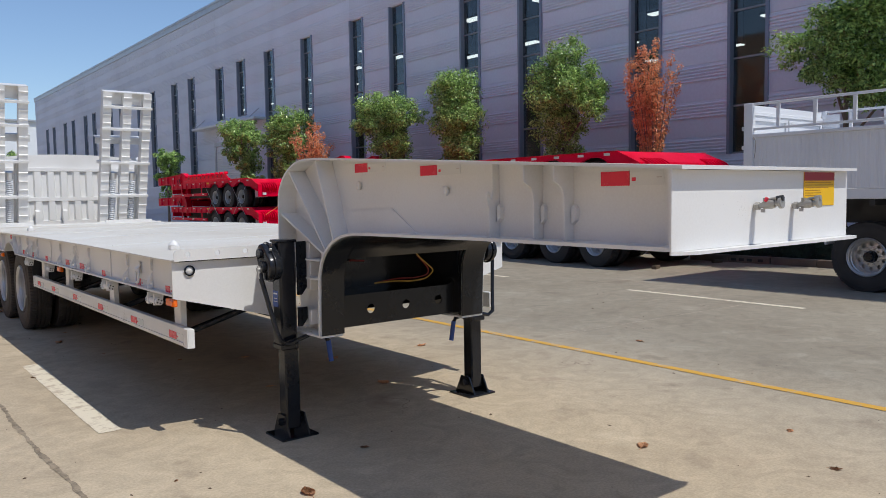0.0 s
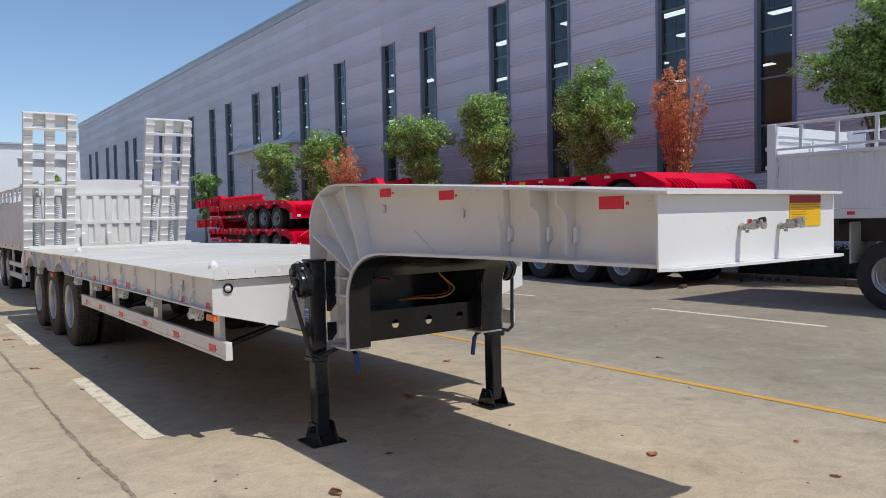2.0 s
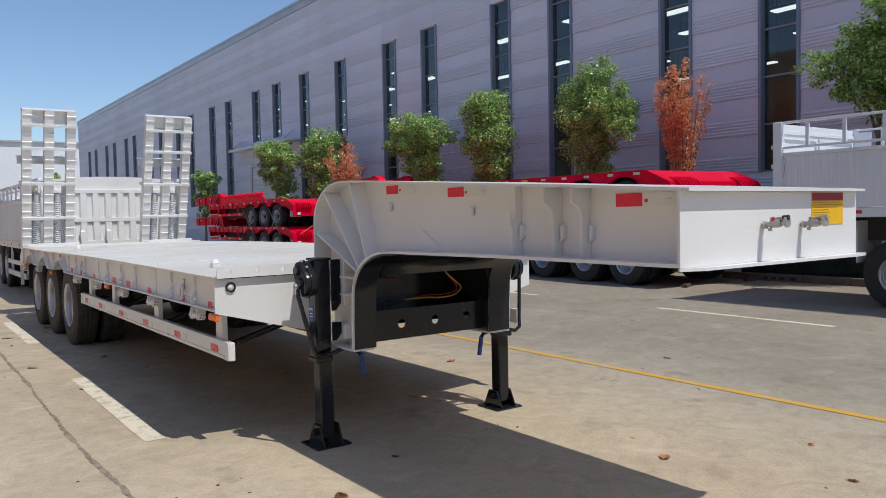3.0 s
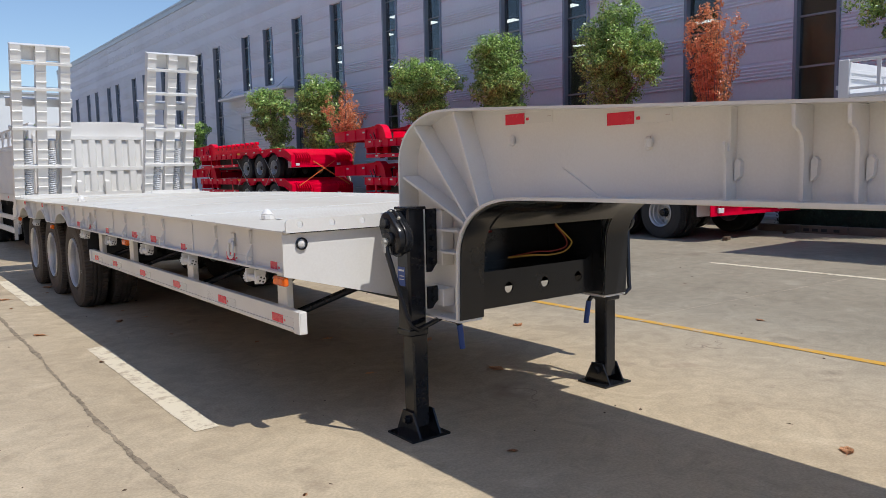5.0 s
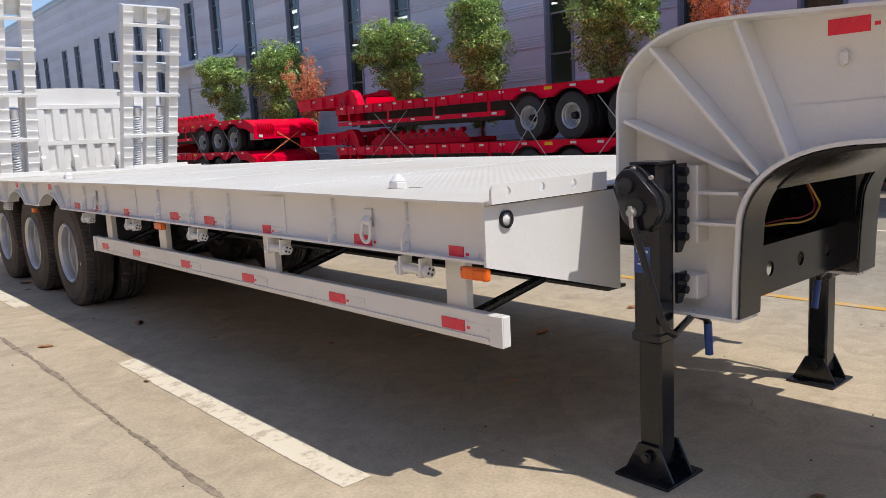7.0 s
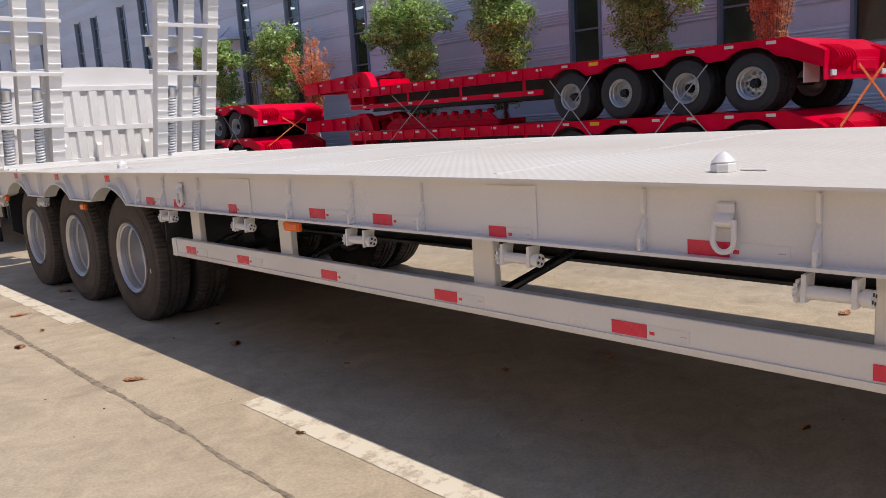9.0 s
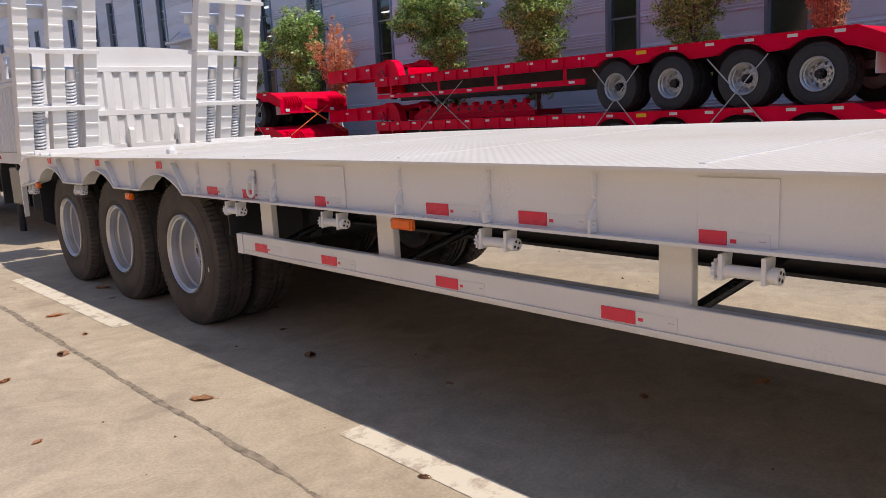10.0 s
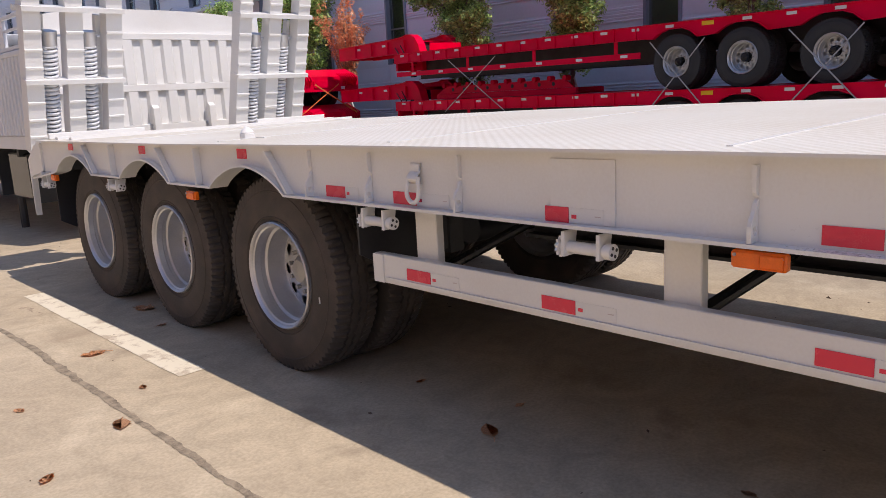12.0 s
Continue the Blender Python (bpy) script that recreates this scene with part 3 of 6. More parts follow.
# ---- wheels ----
def tyre_mesh():
    R, W = 0.54, 0.285
    prof = [(0.020, 0.290), (0.006, 0.330), (0.0, 0.385), (0.004, 0.440), (0.010, 0.480), (0.016, 0.500), (0.018, 0.525), (0.036, R - 0.003)]
    across = []
    for g in (0.095, 0.1425, 0.19):
        across += [(g - 0.009, R), (g - 0.006, R - 0.014), (g + 0.006, R - 0.014), (g + 0.009, R)]
    prof2 = prof + across + [(W - w, r) for w, r in reversed(prof)]
    n1, n2 = len(prof), len(prof) + len(across)

    def wave(k, j, w, r):
        if n1 <= j < n2:
            w += 0.0042 * (1 if k % 4 < 2 else -1)
        elif j in (n1 - 1, n1 - 2, n2, n2 + 1) and k % 3 == 0:
            r -= 0.018
        elif j in (n1 - 3, n2 + 2) and k % 3 == 0:
            r -= 0.008
            w += 0.004 if j < n1 else -0.004
        return w, r
    bm = bmesh.new()
    turned(bm, prof2, 240, wave=wave)
    turned(bm, [(0.008, 0.318), (0.004, 0.322), (0.008, 0.327)], 60)
    turned(bm, [(0.0062, 0.455), (0.0035, 0.460), (0.0085, 0.465)], 60)
    bmesh.ops.recalc_face_normals(bm, faces=bm.faces)
    me = bpy.data.meshes.new("tyre")
    bm.to_mesh(me)
    bm.free()
    me.materials.append(RUBBER)
    me.shade_smooth()
    me.set_sharp_from_angle(angle=radians(28))
    return me


def rim_mesh(seg=60):
    bm = bmesh.new()
    turned(bm, [(0.03, 0.296), (0.002, 0.294), (-0.004, 0.287), (0.003, 0.279), (0.014, 0.274), (0.020, 0.265), (0.056, 0.260), (0.061, 0.267), (0.084, 0.265), (0.094, 0.252), (0.185, 0.248), (0.200, 0.240)], seg)
    turned(bm, [(0.200, 0.240), (0.196, 0.226)], seg)
    turned(bm, [(0.181, 0.150), (0.178, 0.12), (0.178, 0.06)], seg)

    def dish(r):
        return 0.181 + (r - 0.150) / 0.076 * 0.015
    for i in range(10):
        mid = (i + 0.5) * math.tau / 10
        half, hole = math.pi / 10, []
        edge = [(0.150, -half), (0.150, -half / 3), (0.150, half / 3), (0.150, half), (0.175, half), (0.201, half), (0.226, half), (0.226, half / 3), (0.226, -half / 3), (0.226, -half), (0.201, -half), (0.175, -half)]
        rim_vs = [bm.verts.new((dish(r), r * math.cos(mid + t), r * math.sin(mid + t))) for r, t in edge]
        for r, t in edge:
            u, v = r * math.cos(t) - 0.188, r * math.sin(t)
            k = 0.032 / math.hypot(u, v)
            u, v = 0.188 + u * k, v * k
            hole.append(bm.verts.new((dish(math.hypot(u, v)), u * math.cos(mid) - v * math.sin(mid), u * math.sin(mid) + v * math.cos(mid))))
        for k in range(12):
            bm.faces.new((rim_vs[k], rim_vs[(k + 1) % 12], hole[(k + 1) % 12], hole[k]))
    bmesh.ops.remove_doubles(bm, verts=bm.verts[:], dist=0.0002)
    bmesh.ops.recalc_face_normals(bm, faces=bm.faces)
    turned(bm, [(0.24, 0.272), (0.24, 0.10)], 30)
    me = bpy.data.meshes.new("wheel")
    bm.to_mesh(me)
    bm.free()
    me.materials.append(STEEL)
    me.shade_smooth()
    me.set_sharp_from_angle(angle=radians(30))
    return me


def hub_mesh(reach):
    bm = bmesh.new()
    turned(bm, [(0.178, 0.095), (0.165, 0.088), (reach + 0.02, 0.078), (reach, 0.062), (reach - 0.004, 0.04), (reach - 0.008, 0.0005)], 24)
    me = bpy.data.meshes.new("hub")
    bm.to_mesh(me)
    bm.free()
    me.shade_smooth()
    me.set_sharp_from_angle(angle=radians(30))
    return me


def nut_mesh():
    me = bpy.data.meshes.new("wheel_nut")
    bm = rods(([(0.183, 0, 0), (0.150, 0, 0)], 0.013), seg=6)
    bm.to_mesh(me)
    bm.free()
    me.materials.append(CAST)
    return me


TYRE, RIM, HUB, NUTS = tyre_mesh(), rim_mesh(), hub_mesh(0.135), nut_mesh()
NEWTYRE = TYRE.copy()
NEWTYRE.materials[0] = NEWRUBBER
LONGHUB = hub_mesh(0.06)


def wheel(parent, x, y, z, flip=False, hub=None, hub_mat=None, hub_label="", turn=0, clean=True):
    """One wheel, its outer side towards -x, or +x when flipped."""
    m = pose(x, y, z, turn, 0, 180 if flip else 0)
    w = piece("wheel", RIM, STEEL, parent, "silver steel disc wheel", at=m)
    if clean:
        piece("tyre", NEWTYRE, NEWRUBBER, w, "clean black tyre with zigzag tread")
    else:
        piece("tyre", TYRE, RUBBER, w, "dusty black tyre with zigzag tread")
    if hub:
        piece("hub", hub, hub_mat, w, hub_label)
        for i in range(10):
            a = i * math.tau / 10
            piece("wheel_nut", NUTS, CAST, w, at=pose(0, 0.118 * math.cos(a), 0.118 * math.sin(a)))
    return w


# ---- small parts of trailers ----
def sticker(parent, y, z, x, red=0.155, high=0.052, film=0.19, name="reflector"):
    """A red reflective strip with its clear end, on a face towards -x, running from y towards the front."""
    r = part(name, boxes(((x - 0.003, y - red, z - high), (x, y, z))), REFLECT, parent, "red reflective strip")
    if film:
        part("film", boxes(((x - 0.001, y - red - film, z - high), (x, y - red - 0.002, z))), FILM, r)
        part("print", boxes(((x - 0.0018, y - red - 0.032, z - high * 0.70), (x - 0.001, y - red - 0.012, z - high * 0.45))), REFLECT, r)
        if film > 0.12:
            part("print", boxes(((x - 0.0018, y - red - film + 0.012, z - high * 0.5), (x - 0.001, y - red - film + 0.035, z - high * 0.44))), MARK, r)
    return r


def holed(bm, x0, x1, z0, z1, y0, y1, holes, seg=24):
    """A plate across y with round holes (x, z, r), the plate's corners at x0, x1, z0, z1."""
    cuts = sorted(holes)
    cols, at = [], x0
    for hx, hz, r in cuts:
        w = r * 1.25
        if hx - w > at:
            cols.append((at, hx - w, None))
        cols.append((hx - w, hx + w, (hx, hz, r)))
        at = hx + w
    cols.append((at, x1, None))
    for a, b, hole in cols:
        if not hole:
            box(bm, (a, y0, z0), (b, y1, z1))
            continue
        hx, hz, r = hole
        outer, inner = [], []
        for k in range(seg):
            t = k * math.tau / seg
            c, v = math.cos(t), math.sin(t)
            m = max(abs(c), abs(v))
            tall = (z1 - hz) if v > 0 else (hz - z0)
            outer.append((hx + c / m * (b - a) / 2, hz + v / m * tall))
            inner.append((hx + c * r, hz + v * r))
        for y, back in ((y0, False), (y1, True)):
            o = [bm.verts.new((u, y, v)) for u, v in outer]
            i = [bm.verts.new((u, y, v)) for u, v in inner]
            for k in range(seg):
                f = (o[k], o[(k + 1) % seg], i[(k + 1) % seg], i[k])
                bm.faces.new(f[::-1] if back else f)
            if back:
                for k in range(seg):
                    bm.faces.new((prev[k], prev[(k + 1) % seg], i[(k + 1) % seg], i[k]))
                    bm.faces.new((prevo[k], prevo[(k + 1) % seg], o[(k + 1) % seg], o[k]))
            prev, prevo = i, o
    bmesh.ops.remove_doubles(bm, verts=bm.verts[:], dist=0.00002)
    return bm


def mirror(m):
    return [(TWIDE - x, y) for x, y in m]


# ---- the white low-bed trailer ----
TWIDE, DZ = 2.88, 1.235
AXLES = (5.745, 7.055, 8.365)
trailer = thing("lowbed_trailer", "new white gooseneck low-bed trailer with raised rear ramps and three axles", "trailer")



def deck_top(x, y):
    """The deck is cambered along its length and leans a little towards its near side."""
    arch = max(-0.004, 0.017 * (1 - ((y - 3.4) / 3.4) ** 2) - 0.005)
    fade = min(1.0, max(0.0, (9.3 - y) / 3.3))
    return DZ + arch + 0.034 * max(0.0, x / TWIDE) * fade * fade * (3 - 2 * fade)


def on_deck(x0, x1, y0, y1, low, high, nx=8, ny=1):
    """A plate that follows the deck, from low to high above it; both above the deck's own height."""
    bm = bmesh.new()
    grid = []
    for lift in (low, high):
        rows = []
        for j in range(ny + 1):
            y = y0 + (y1 - y0) * j / ny
            xs = [x0 + (x1 - x0) * i / nx for i in range(nx + 1)]
            rows.append([bm.verts.new((x, y, deck_top(x, y) + lift)) for x in xs])
        grid.append(rows)
    for k, rows in enumerate(grid):
        for j in range(ny):
            for i in range(nx):
                q = (rows[j][i], rows[j][i + 1], rows[j + 1][i + 1], rows[j + 1][i])
                bm.faces.new(q if k else q[::-1])
    rim = [(0, i) for i in range(nx)] + [(j, nx) for j in range(ny)] + [(ny, i) for i in range(nx, 0, -1)] + [(j, 0) for j in range(ny, 0, -1)]
    for (a, b), (c, d) in zip(rim, rim[1:] + rim[:1]):
        bm.faces.new((grid[0][a][b], grid[0][c][d], grid[1][c][d], grid[1][a][b]))
    return bm


deck = part("deck", on_deck(-0.042, TWIDE + 0.042, -0.25, 9.30, -0.009, 0.0, 8, 30), DECK, trailer, "white tread plate loading deck")
for x in (-0.0445, TWIDE + 0.0423):
    part("edge_strip", on_deck(x, x + 0.0022, -0.25, 9.30, -0.0095, 0.0005, 1, 30), WHITE, deck)
for y in (1.65, 3.25, 4.80, 6.35, 7.9):
    part("weld_seam", on_deck(0.10, TWIDE - 0.12, y - 0.011, y + 0.011, 0.0005, 0.004), WHITE, deck)
for y in (8.72, 9.05):
    part("stop_bar", on_deck(0.05, TWIDE - 0.05, y - 0.03, y + 0.03, 0.001, 0.022), WHITE, deck)

# side beams with arches over the wheels
low = [(-0.235, 0.985), (5.40, 0.985)]
for c in (5.85, 7.165, 8.48):
    low += [(c + 0.385 * k / 9, 0.985 + 0.133 * max(0.0, math.cos(k / 9 * math.pi / 2)) ** 0.8) for k in range(-9, 10)] + [(c + 0.46, 0.985)]
low = low[:-1] + [(9.0, 0.96), (9.52, 0.90)]
def eye_lug(sx, y):
    """A lashing lug below a stiffener, with a round eye through it."""
    outer = [(-0.001, 1.118), (-0.012, 1.108), (-0.020, 1.085), (-0.038, 1.060), (-0.044, 1.045), (-0.044, 0.999), (-0.022, 0.999), (-0.001, 0.999), (-0.001, 1.03), (-0.001, 1.06), (-0.001, 1.09)]
    cx, cz, r = -0.022, 1.032, 0.013
    n = len(outer)
    inner = []
    for x, z in outer:
        d = Vector((x - cx, z - cz)).normalized()
        inner.append((cx + d.x * r, cz + d.y * r))
    bm = bmesh.new()
    rings = [[bm.verts.new((sx(x), y + o, z)) for x, z in ring] for o in (-0.006, 0.006) for ring in (outer, inner)]
    for i in range(n):
        j = (i + 1) % n
        bm.faces.new((rings[0][i], rings[0][j], rings[1][j], rings[1][i]))
        bm.faces.new((rings[2][j], rings[2][i], rings[3][i], rings[3][j]))
        bm.faces.new((rings[0][j], rings[0][i], rings[2][i], rings[2][j]))
        bm.faces.new((rings[1][i], rings[1][j], rings[3][j], rings[3][i]))
    return bm


for side in (0, 1):
    def sx(x, side=side):
        return TWIDE - x if side else x
    a, b = sorted((sx(0.0), sx(0.012)))
    beam = part("side_beam", prism(bmesh.new(), low + [(9.66, 1.06), (9.46, DZ - 0.022)] + [(y / 2, deck_top(sx(0.0), y / 2) - 0.0092) for y in range(18, -1, -1)] + [(-0.235, DZ - 0.014)], "x", a, b), WHITE, trailer, "white welded side beam with wheel arches")
    a, b = sorted((sx(-0.045), sx(0.07)))
    part("flange", strip(bmesh.new(), low, a, b, 0.012), WHITE, beam, smooth=True)
    for y in (0.28, 0.861, 2.012, 2.543, 3.12, 4.262, 4.809, 5.262):
        upper_edge = [(-0.001, DZ - 0.024), (-0.020, DZ - 0.024), (-0.020, 1.150), (-0.017, 1.135), (-0.010, 1.126), (-0.001, 1.124)]
        part("stiffener", prism(bmesh.new(), [(sx(x), z) for x, z in upper_edge], "y", y - 0.006, y + 0.006), WHITE, beam)
        part("lug", eye_lug(sx, y), WHITE, beam)
    for y0, y1 in ((1.342, 1.607), (3.57, 3.829)):
        a, b = sorted((sx(-0.006), sx(-0.001)))
        part("cover_plate", boxes(((a, y0, 0.999), (b, y1, DZ - 0.0235)), bev=0.001), WHITE, beam)
    # gussets between the wheel arches
    for y in (6.40, 7.70):
        a, b = sorted((sx(-0.042), sx(-0.001)))
        part("stiffener", boxes(((a, y - 0.006, 0.999), (b, y + 0.006, DZ - 0.024))), WHITE, beam)
    for c in (5.85, 7.165, 8.48):
        a, b = sorted((sx(-0.04), sx(-0.001)))
        part("gusset", prism(bmesh.new(), [(c - 0.42, 0.999), (c - 0.40, 0.999), (c - 0.22, DZ - 0.03), (c - 0.24, DZ - 0.03)], "x", a, b), WHITE, beam)

for y, z, red, film, x in ((0.012, 1.040, 0.09, 0.09, -0.0005), (0.70, 1.046, 0.145, 0.19, -0.0005), (1.600, 1.042, 0.095, 0.14, -0.0065), (2.387, 1.056, 0.145, 0.19, -0.0005), (2.946, 1.060, 0.146, 0.19, -0.0005),
                           (3.850, 1.050, 0.098, 0.14, -0.0065), (4.665, 1.054, 0.145, 0.19, -0.0005), (5.150, 1.055, 0.145, 0.10, -0.0005)):
    sticker(trailer, y, z, x, film=film, red=red)
for y in (5.955, 7.26, 8.63):
    sticker(trailer, y, 1.222 - 0.012, -0.0005, red=0.10, film=0.0)
sticker(trailer, 9.55, 1.16, -0.0005, red=0.07, film=0.0)


def d_ring(parent, y, z):
    loop = [(-0.030, y - 0.036 * math.sin(k * math.pi / 12), z - 0.062 - 0.040 * math.cos(k * math.pi / 12)) for k in range(-6, 7)]
    r = part("lashing_ring", rods(([(-0.024, y + 0.030, z + 0.002)] + loop + [(-0.024, y - 0.030, z + 0.002)], 0.0095), seg=10), WHITE, parent, "white welded lashing ring", True)
    bm = bmesh.new()
    bend = [(-0.001, z + 0.052), (-0.006, z + 0.056), (-0.013, z + 0.050), (-0.013, z + 0.022), (-0.030, z + 0.006), (-0.034, z - 0.006), (-0.030, z - 0.016), (-0.012, z - 0.028), (-0.001, z - 0.030)]
    inner = [(x * 0.62, v) for x, v in reversed(bend[1:-1])]
    prism(bm, bend + inner, "y", y - 0.028, y + 0.028)
    part("clip", bm, WHITE, r, smooth=True)


for y in (0.562, 4.51):
    d_ring(trailer, y, 1.12)


def winch(parent, y, z, x=0.0):
    w = part("strap_winch", rods(([(x - 0.01, y - 0.085, z), (x - 0.01, y + 0.09, z)], 0.021), ([(x - 0.01, y - 0.112, z), (x - 0.01, y - 0.085, z)], 0.027), seg=14), WHITE, parent, "white strap winch drum", True)
    for v in (-0.068, 0.072):
        bm = bmesh.new()
        prism(bm, [(x - 0.038, z - 0.029), (x + 0.02, z - 0.029), (x + 0.035, 0.972), (x - 0.035, 0.972)], "y", y + v - 0.007, y + v + 0.007)
        part("bracket", bm, WHITE, w)
    bm = bmesh.new()
    pts = []
    for k in range(24):
        a = k * math.tau / 24
        r = 0.038 if k % 2 else 0.029
        pts.append((x - 0.01 + r * math.cos(a), z + r * math.sin(a)))
    prism(bm, pts, "y", y + 0.090, y + 0.100)
    part("ratchet", bm, WHITE, w)
    for k in range(4):
        bm = bmesh.new()
        a = k * math.tau / 4 + 0.4
        rod(bm, [(x - 0.01 + 0.015 * math.cos(a), y - 0.1135, z + 0.015 * math.sin(a)), (x - 0.01 + 0.015 * math.cos(a), y - 0.1115, z + 0.015 * math.sin(a))], 0.006, 8)
        part("socket", bm, DARK, w)


for y in (0.24, 1.44, 2.505, 3.685, 4.775, 7.72, 9.24):
    winch(trailer, y, 0.917 if y < 9 else 0.86)

# side guards on posts
for side in (0, 1):
    def sx(x, side=side):
        return TWIDE - x if side else x
    a, b = sorted((sx(0.055), sx(0.10)))
    g = part("side_guard", boxes(((a, -0.232, 0.622), (b, 4.90, 0.754)), bev=0.004), WHITE, trailer, "white side guard rail with red reflectors")
    c, d = sorted((sx(0.048), sx(0.0545)))
    part("ledge", boxes(((c, -0.15, 0.640), (d, 4.82, 0.652)), ((c, -0.232, 0.624), (d, -0.16, 0.752)), ((c, 4.83, 0.624), (d, 4.90, 0.752))), WHITE, g)
    for y in (0.095, 1.752, 3.397, 4.59):
        p, q = sorted((sx(0.101), sx(0.145)))
        part("post", boxes(((p, y - 0.066, 0.64), (q, y + 0.066, 0.99)), bev=0.004), WHITE, g)
        part("brace", rods(([(sx(0.15), y + 0.02, 0.67), (sx(0.80), y - 0.22, 0.92)], 0.024)), BLACK, g, "black steel brace")
for y in (0.145, 1.047, 2.033, 2.97, 3.927, 4.674):
    sticker(trailer, y, 0.709, 0.0545, red=0.149, high=0.05, film=0.17)

# amber marker lamps
for y, z, x in ((-0.088, 0.966, -0.01), (3.172, 0.978, -0.01), (6.555, 0.955, -0.01), (9.05, 0.955, -0.01)):
    m = part("marker_lamp", boxes(((x - 0.03, y - 0.155 if y < 6 else y - 0.12, z - 0.05), (x, y, z)), bev=0.006), AMBER, trailer, "orange marker lamp")
    w = 0.155 if y < 6 else 0.12
    part("lens", boxes(((x - 0.036, y - w + 0.006, z - 0.044), (x - 0.0305, y - w / 2 - 0.004, z - 0.006)), bev=0.004), AMBER, m)
    for u in (0.012, w - 0.012):
        part("screw", rods(([(x - 0.034, y - u, z - 0.012), (x - 0.0302, y - u, z - 0.012)], 0.005), seg=8), CAST, m)

# twist lock cones on the deck
def turned_at(profile, seg, x, y):
    bm = turned(bmesh.new(), profile, seg, axis="z")
    bm.transform(Matrix.Translation((x, y, 0)))
    return bm


for x in (0.315,):
    for y in (0.735, 6.39):
        DT = deck_top(x, y)
        c = part("twist_lock", turned_at([(DT + 0.001, 0.0005), (DT + 0.001, 0.047), (DT + 0.028, 0.047), (DT + 0.032, 0.043), (DT + 0.032, 0.0005)], 8, x, y), WHITE, trailer, "white twist lock with a conical head")
        part("head", turned_at([(DT + 0.033, 0.0005), (DT + 0.033, 0.041), (DT + 0.037, 0.042), (DT + 0.056, 0.027), (DT + 0.070, 0.010), (DT + 0.073, 0.0005)], 20, x, y), WHITE, c, smooth=True)
        part("lever", boxes(((x + 0.030, y - 0.14, DT + 0.001), (x + 0.048, y - 0.045, DT + 0.007)), bev=0.002), WHITE, c)

# front end of the deck
for side in (0, 1):
    poly = [(-0.043, DZ - 0.021), (0.83, DZ - 0.021), (0.83, 0.742), (-0.043, 0.975)]
    lip = [(0.053, 1.268, 0.019), (0.258, 1.268, 0.019), (0.460, 1.268, 0.019)]
    if side:
        poly, lip = mirror(poly), [(TWIDE - x, z, r) for x, z, r in lip]
    f = part("front_plate", prism(bmesh.new(), poly, "y", -0.25, -0.236), WHITE, trailer, "white front plate of the deck")
    x0, x1 = (TWIDE - 0.69, TWIDE + 0.02) if side else (-0.02, 0.69)
    e = TWIDE + 0.036 if side else -0.036
    g = -1 if side else 1
    x0, x1 = (x0, e - 0.03) if side else (e + 0.03, x1)
    bm = holed(bmesh.new(), x0, x1, DZ - 0.012, 1.302, -0.286, -0.274, lip)
    prism(bm, [(e + g * 0.03, DZ - 0.012), (e + g * 0.03, 1.302)] + [(e + g * 0.03 * (1 - math.sin(k * math.pi / 12)), 1.272 + 0.03 * math.cos(k * math.pi / 12)) for k in range(1, 7)] + [(e, DZ - 0.012)], "y", -0.286, -0.274)
    bmesh.ops.remove_doubles(bm, verts=bm.verts[:], dist=0.00002)
    part("lip", bm, WHITE, f)
    part("ledge", boxes(((min(e, x1), -0.2735, DZ - 0.012), (max(e, x1), -0.2505, DZ - 0.001))), WHITE, f)
    lx = TWIDE - 0.072 if side else 0.072
    bm = bmesh.new()
    turned(bm, [(0, 0.036), (-0.012, 0.036), (-0.014, 0.028), (-0.006, 0.026)], 28, axis="z")
    bm.transform(pose(lx, -0.2505, 1.155, -90))
    for v in bm.verts:
        v.co.y = -0.2505 - abs(v.co.y + 0.2505)
    part("lamp_ring", bm, BLACK, f, "black ring of a front lamp", True)
    bm = bmesh.new()
    turned(bm, [(0, 0.026), (0.006, 0.018), (0.008, 0.0005)], 20, axis="z")
    bm.transform(pose(lx, -0.252, 1.155, 90))
    part("lamp_lens", bm, WHITE, f, "white lamp lens", True)

GW = 2.81
# gooseneck: two deep beams with flanges, covered on top
top = [(-3.645, 1.712), (-3.0, 1.752), (-2.0, 1.808), (-1.3, 1.850), (-0.9, 1.872)] + [(-0.755 + 0.40 * math.sin(k * math.pi / 20), 1.595 + 0.279 * math.cos(k * math.pi / 20)) for k in range(11)] + [(-0.353, 1.50), (-0.350, DZ + 0.004)]
under = [(-3.59, 1.402), (-2.5, 1.405)] + [(-1.41 + 0.505 * math.sin(k * math.pi / 24) ** 0.86, 1.05 + 0.347 * max(0.0, math.cos(k * math.pi / 24)) ** 0.86) for k in range(13)] + [(-0.897, 0.9), (-0.893, 0.72)]
neck = part("gooseneck", strip(bmesh.new(), top, 0.69, GW - 0.69, 0.013), WHITE, trailer, "white gooseneck with curved top plate")
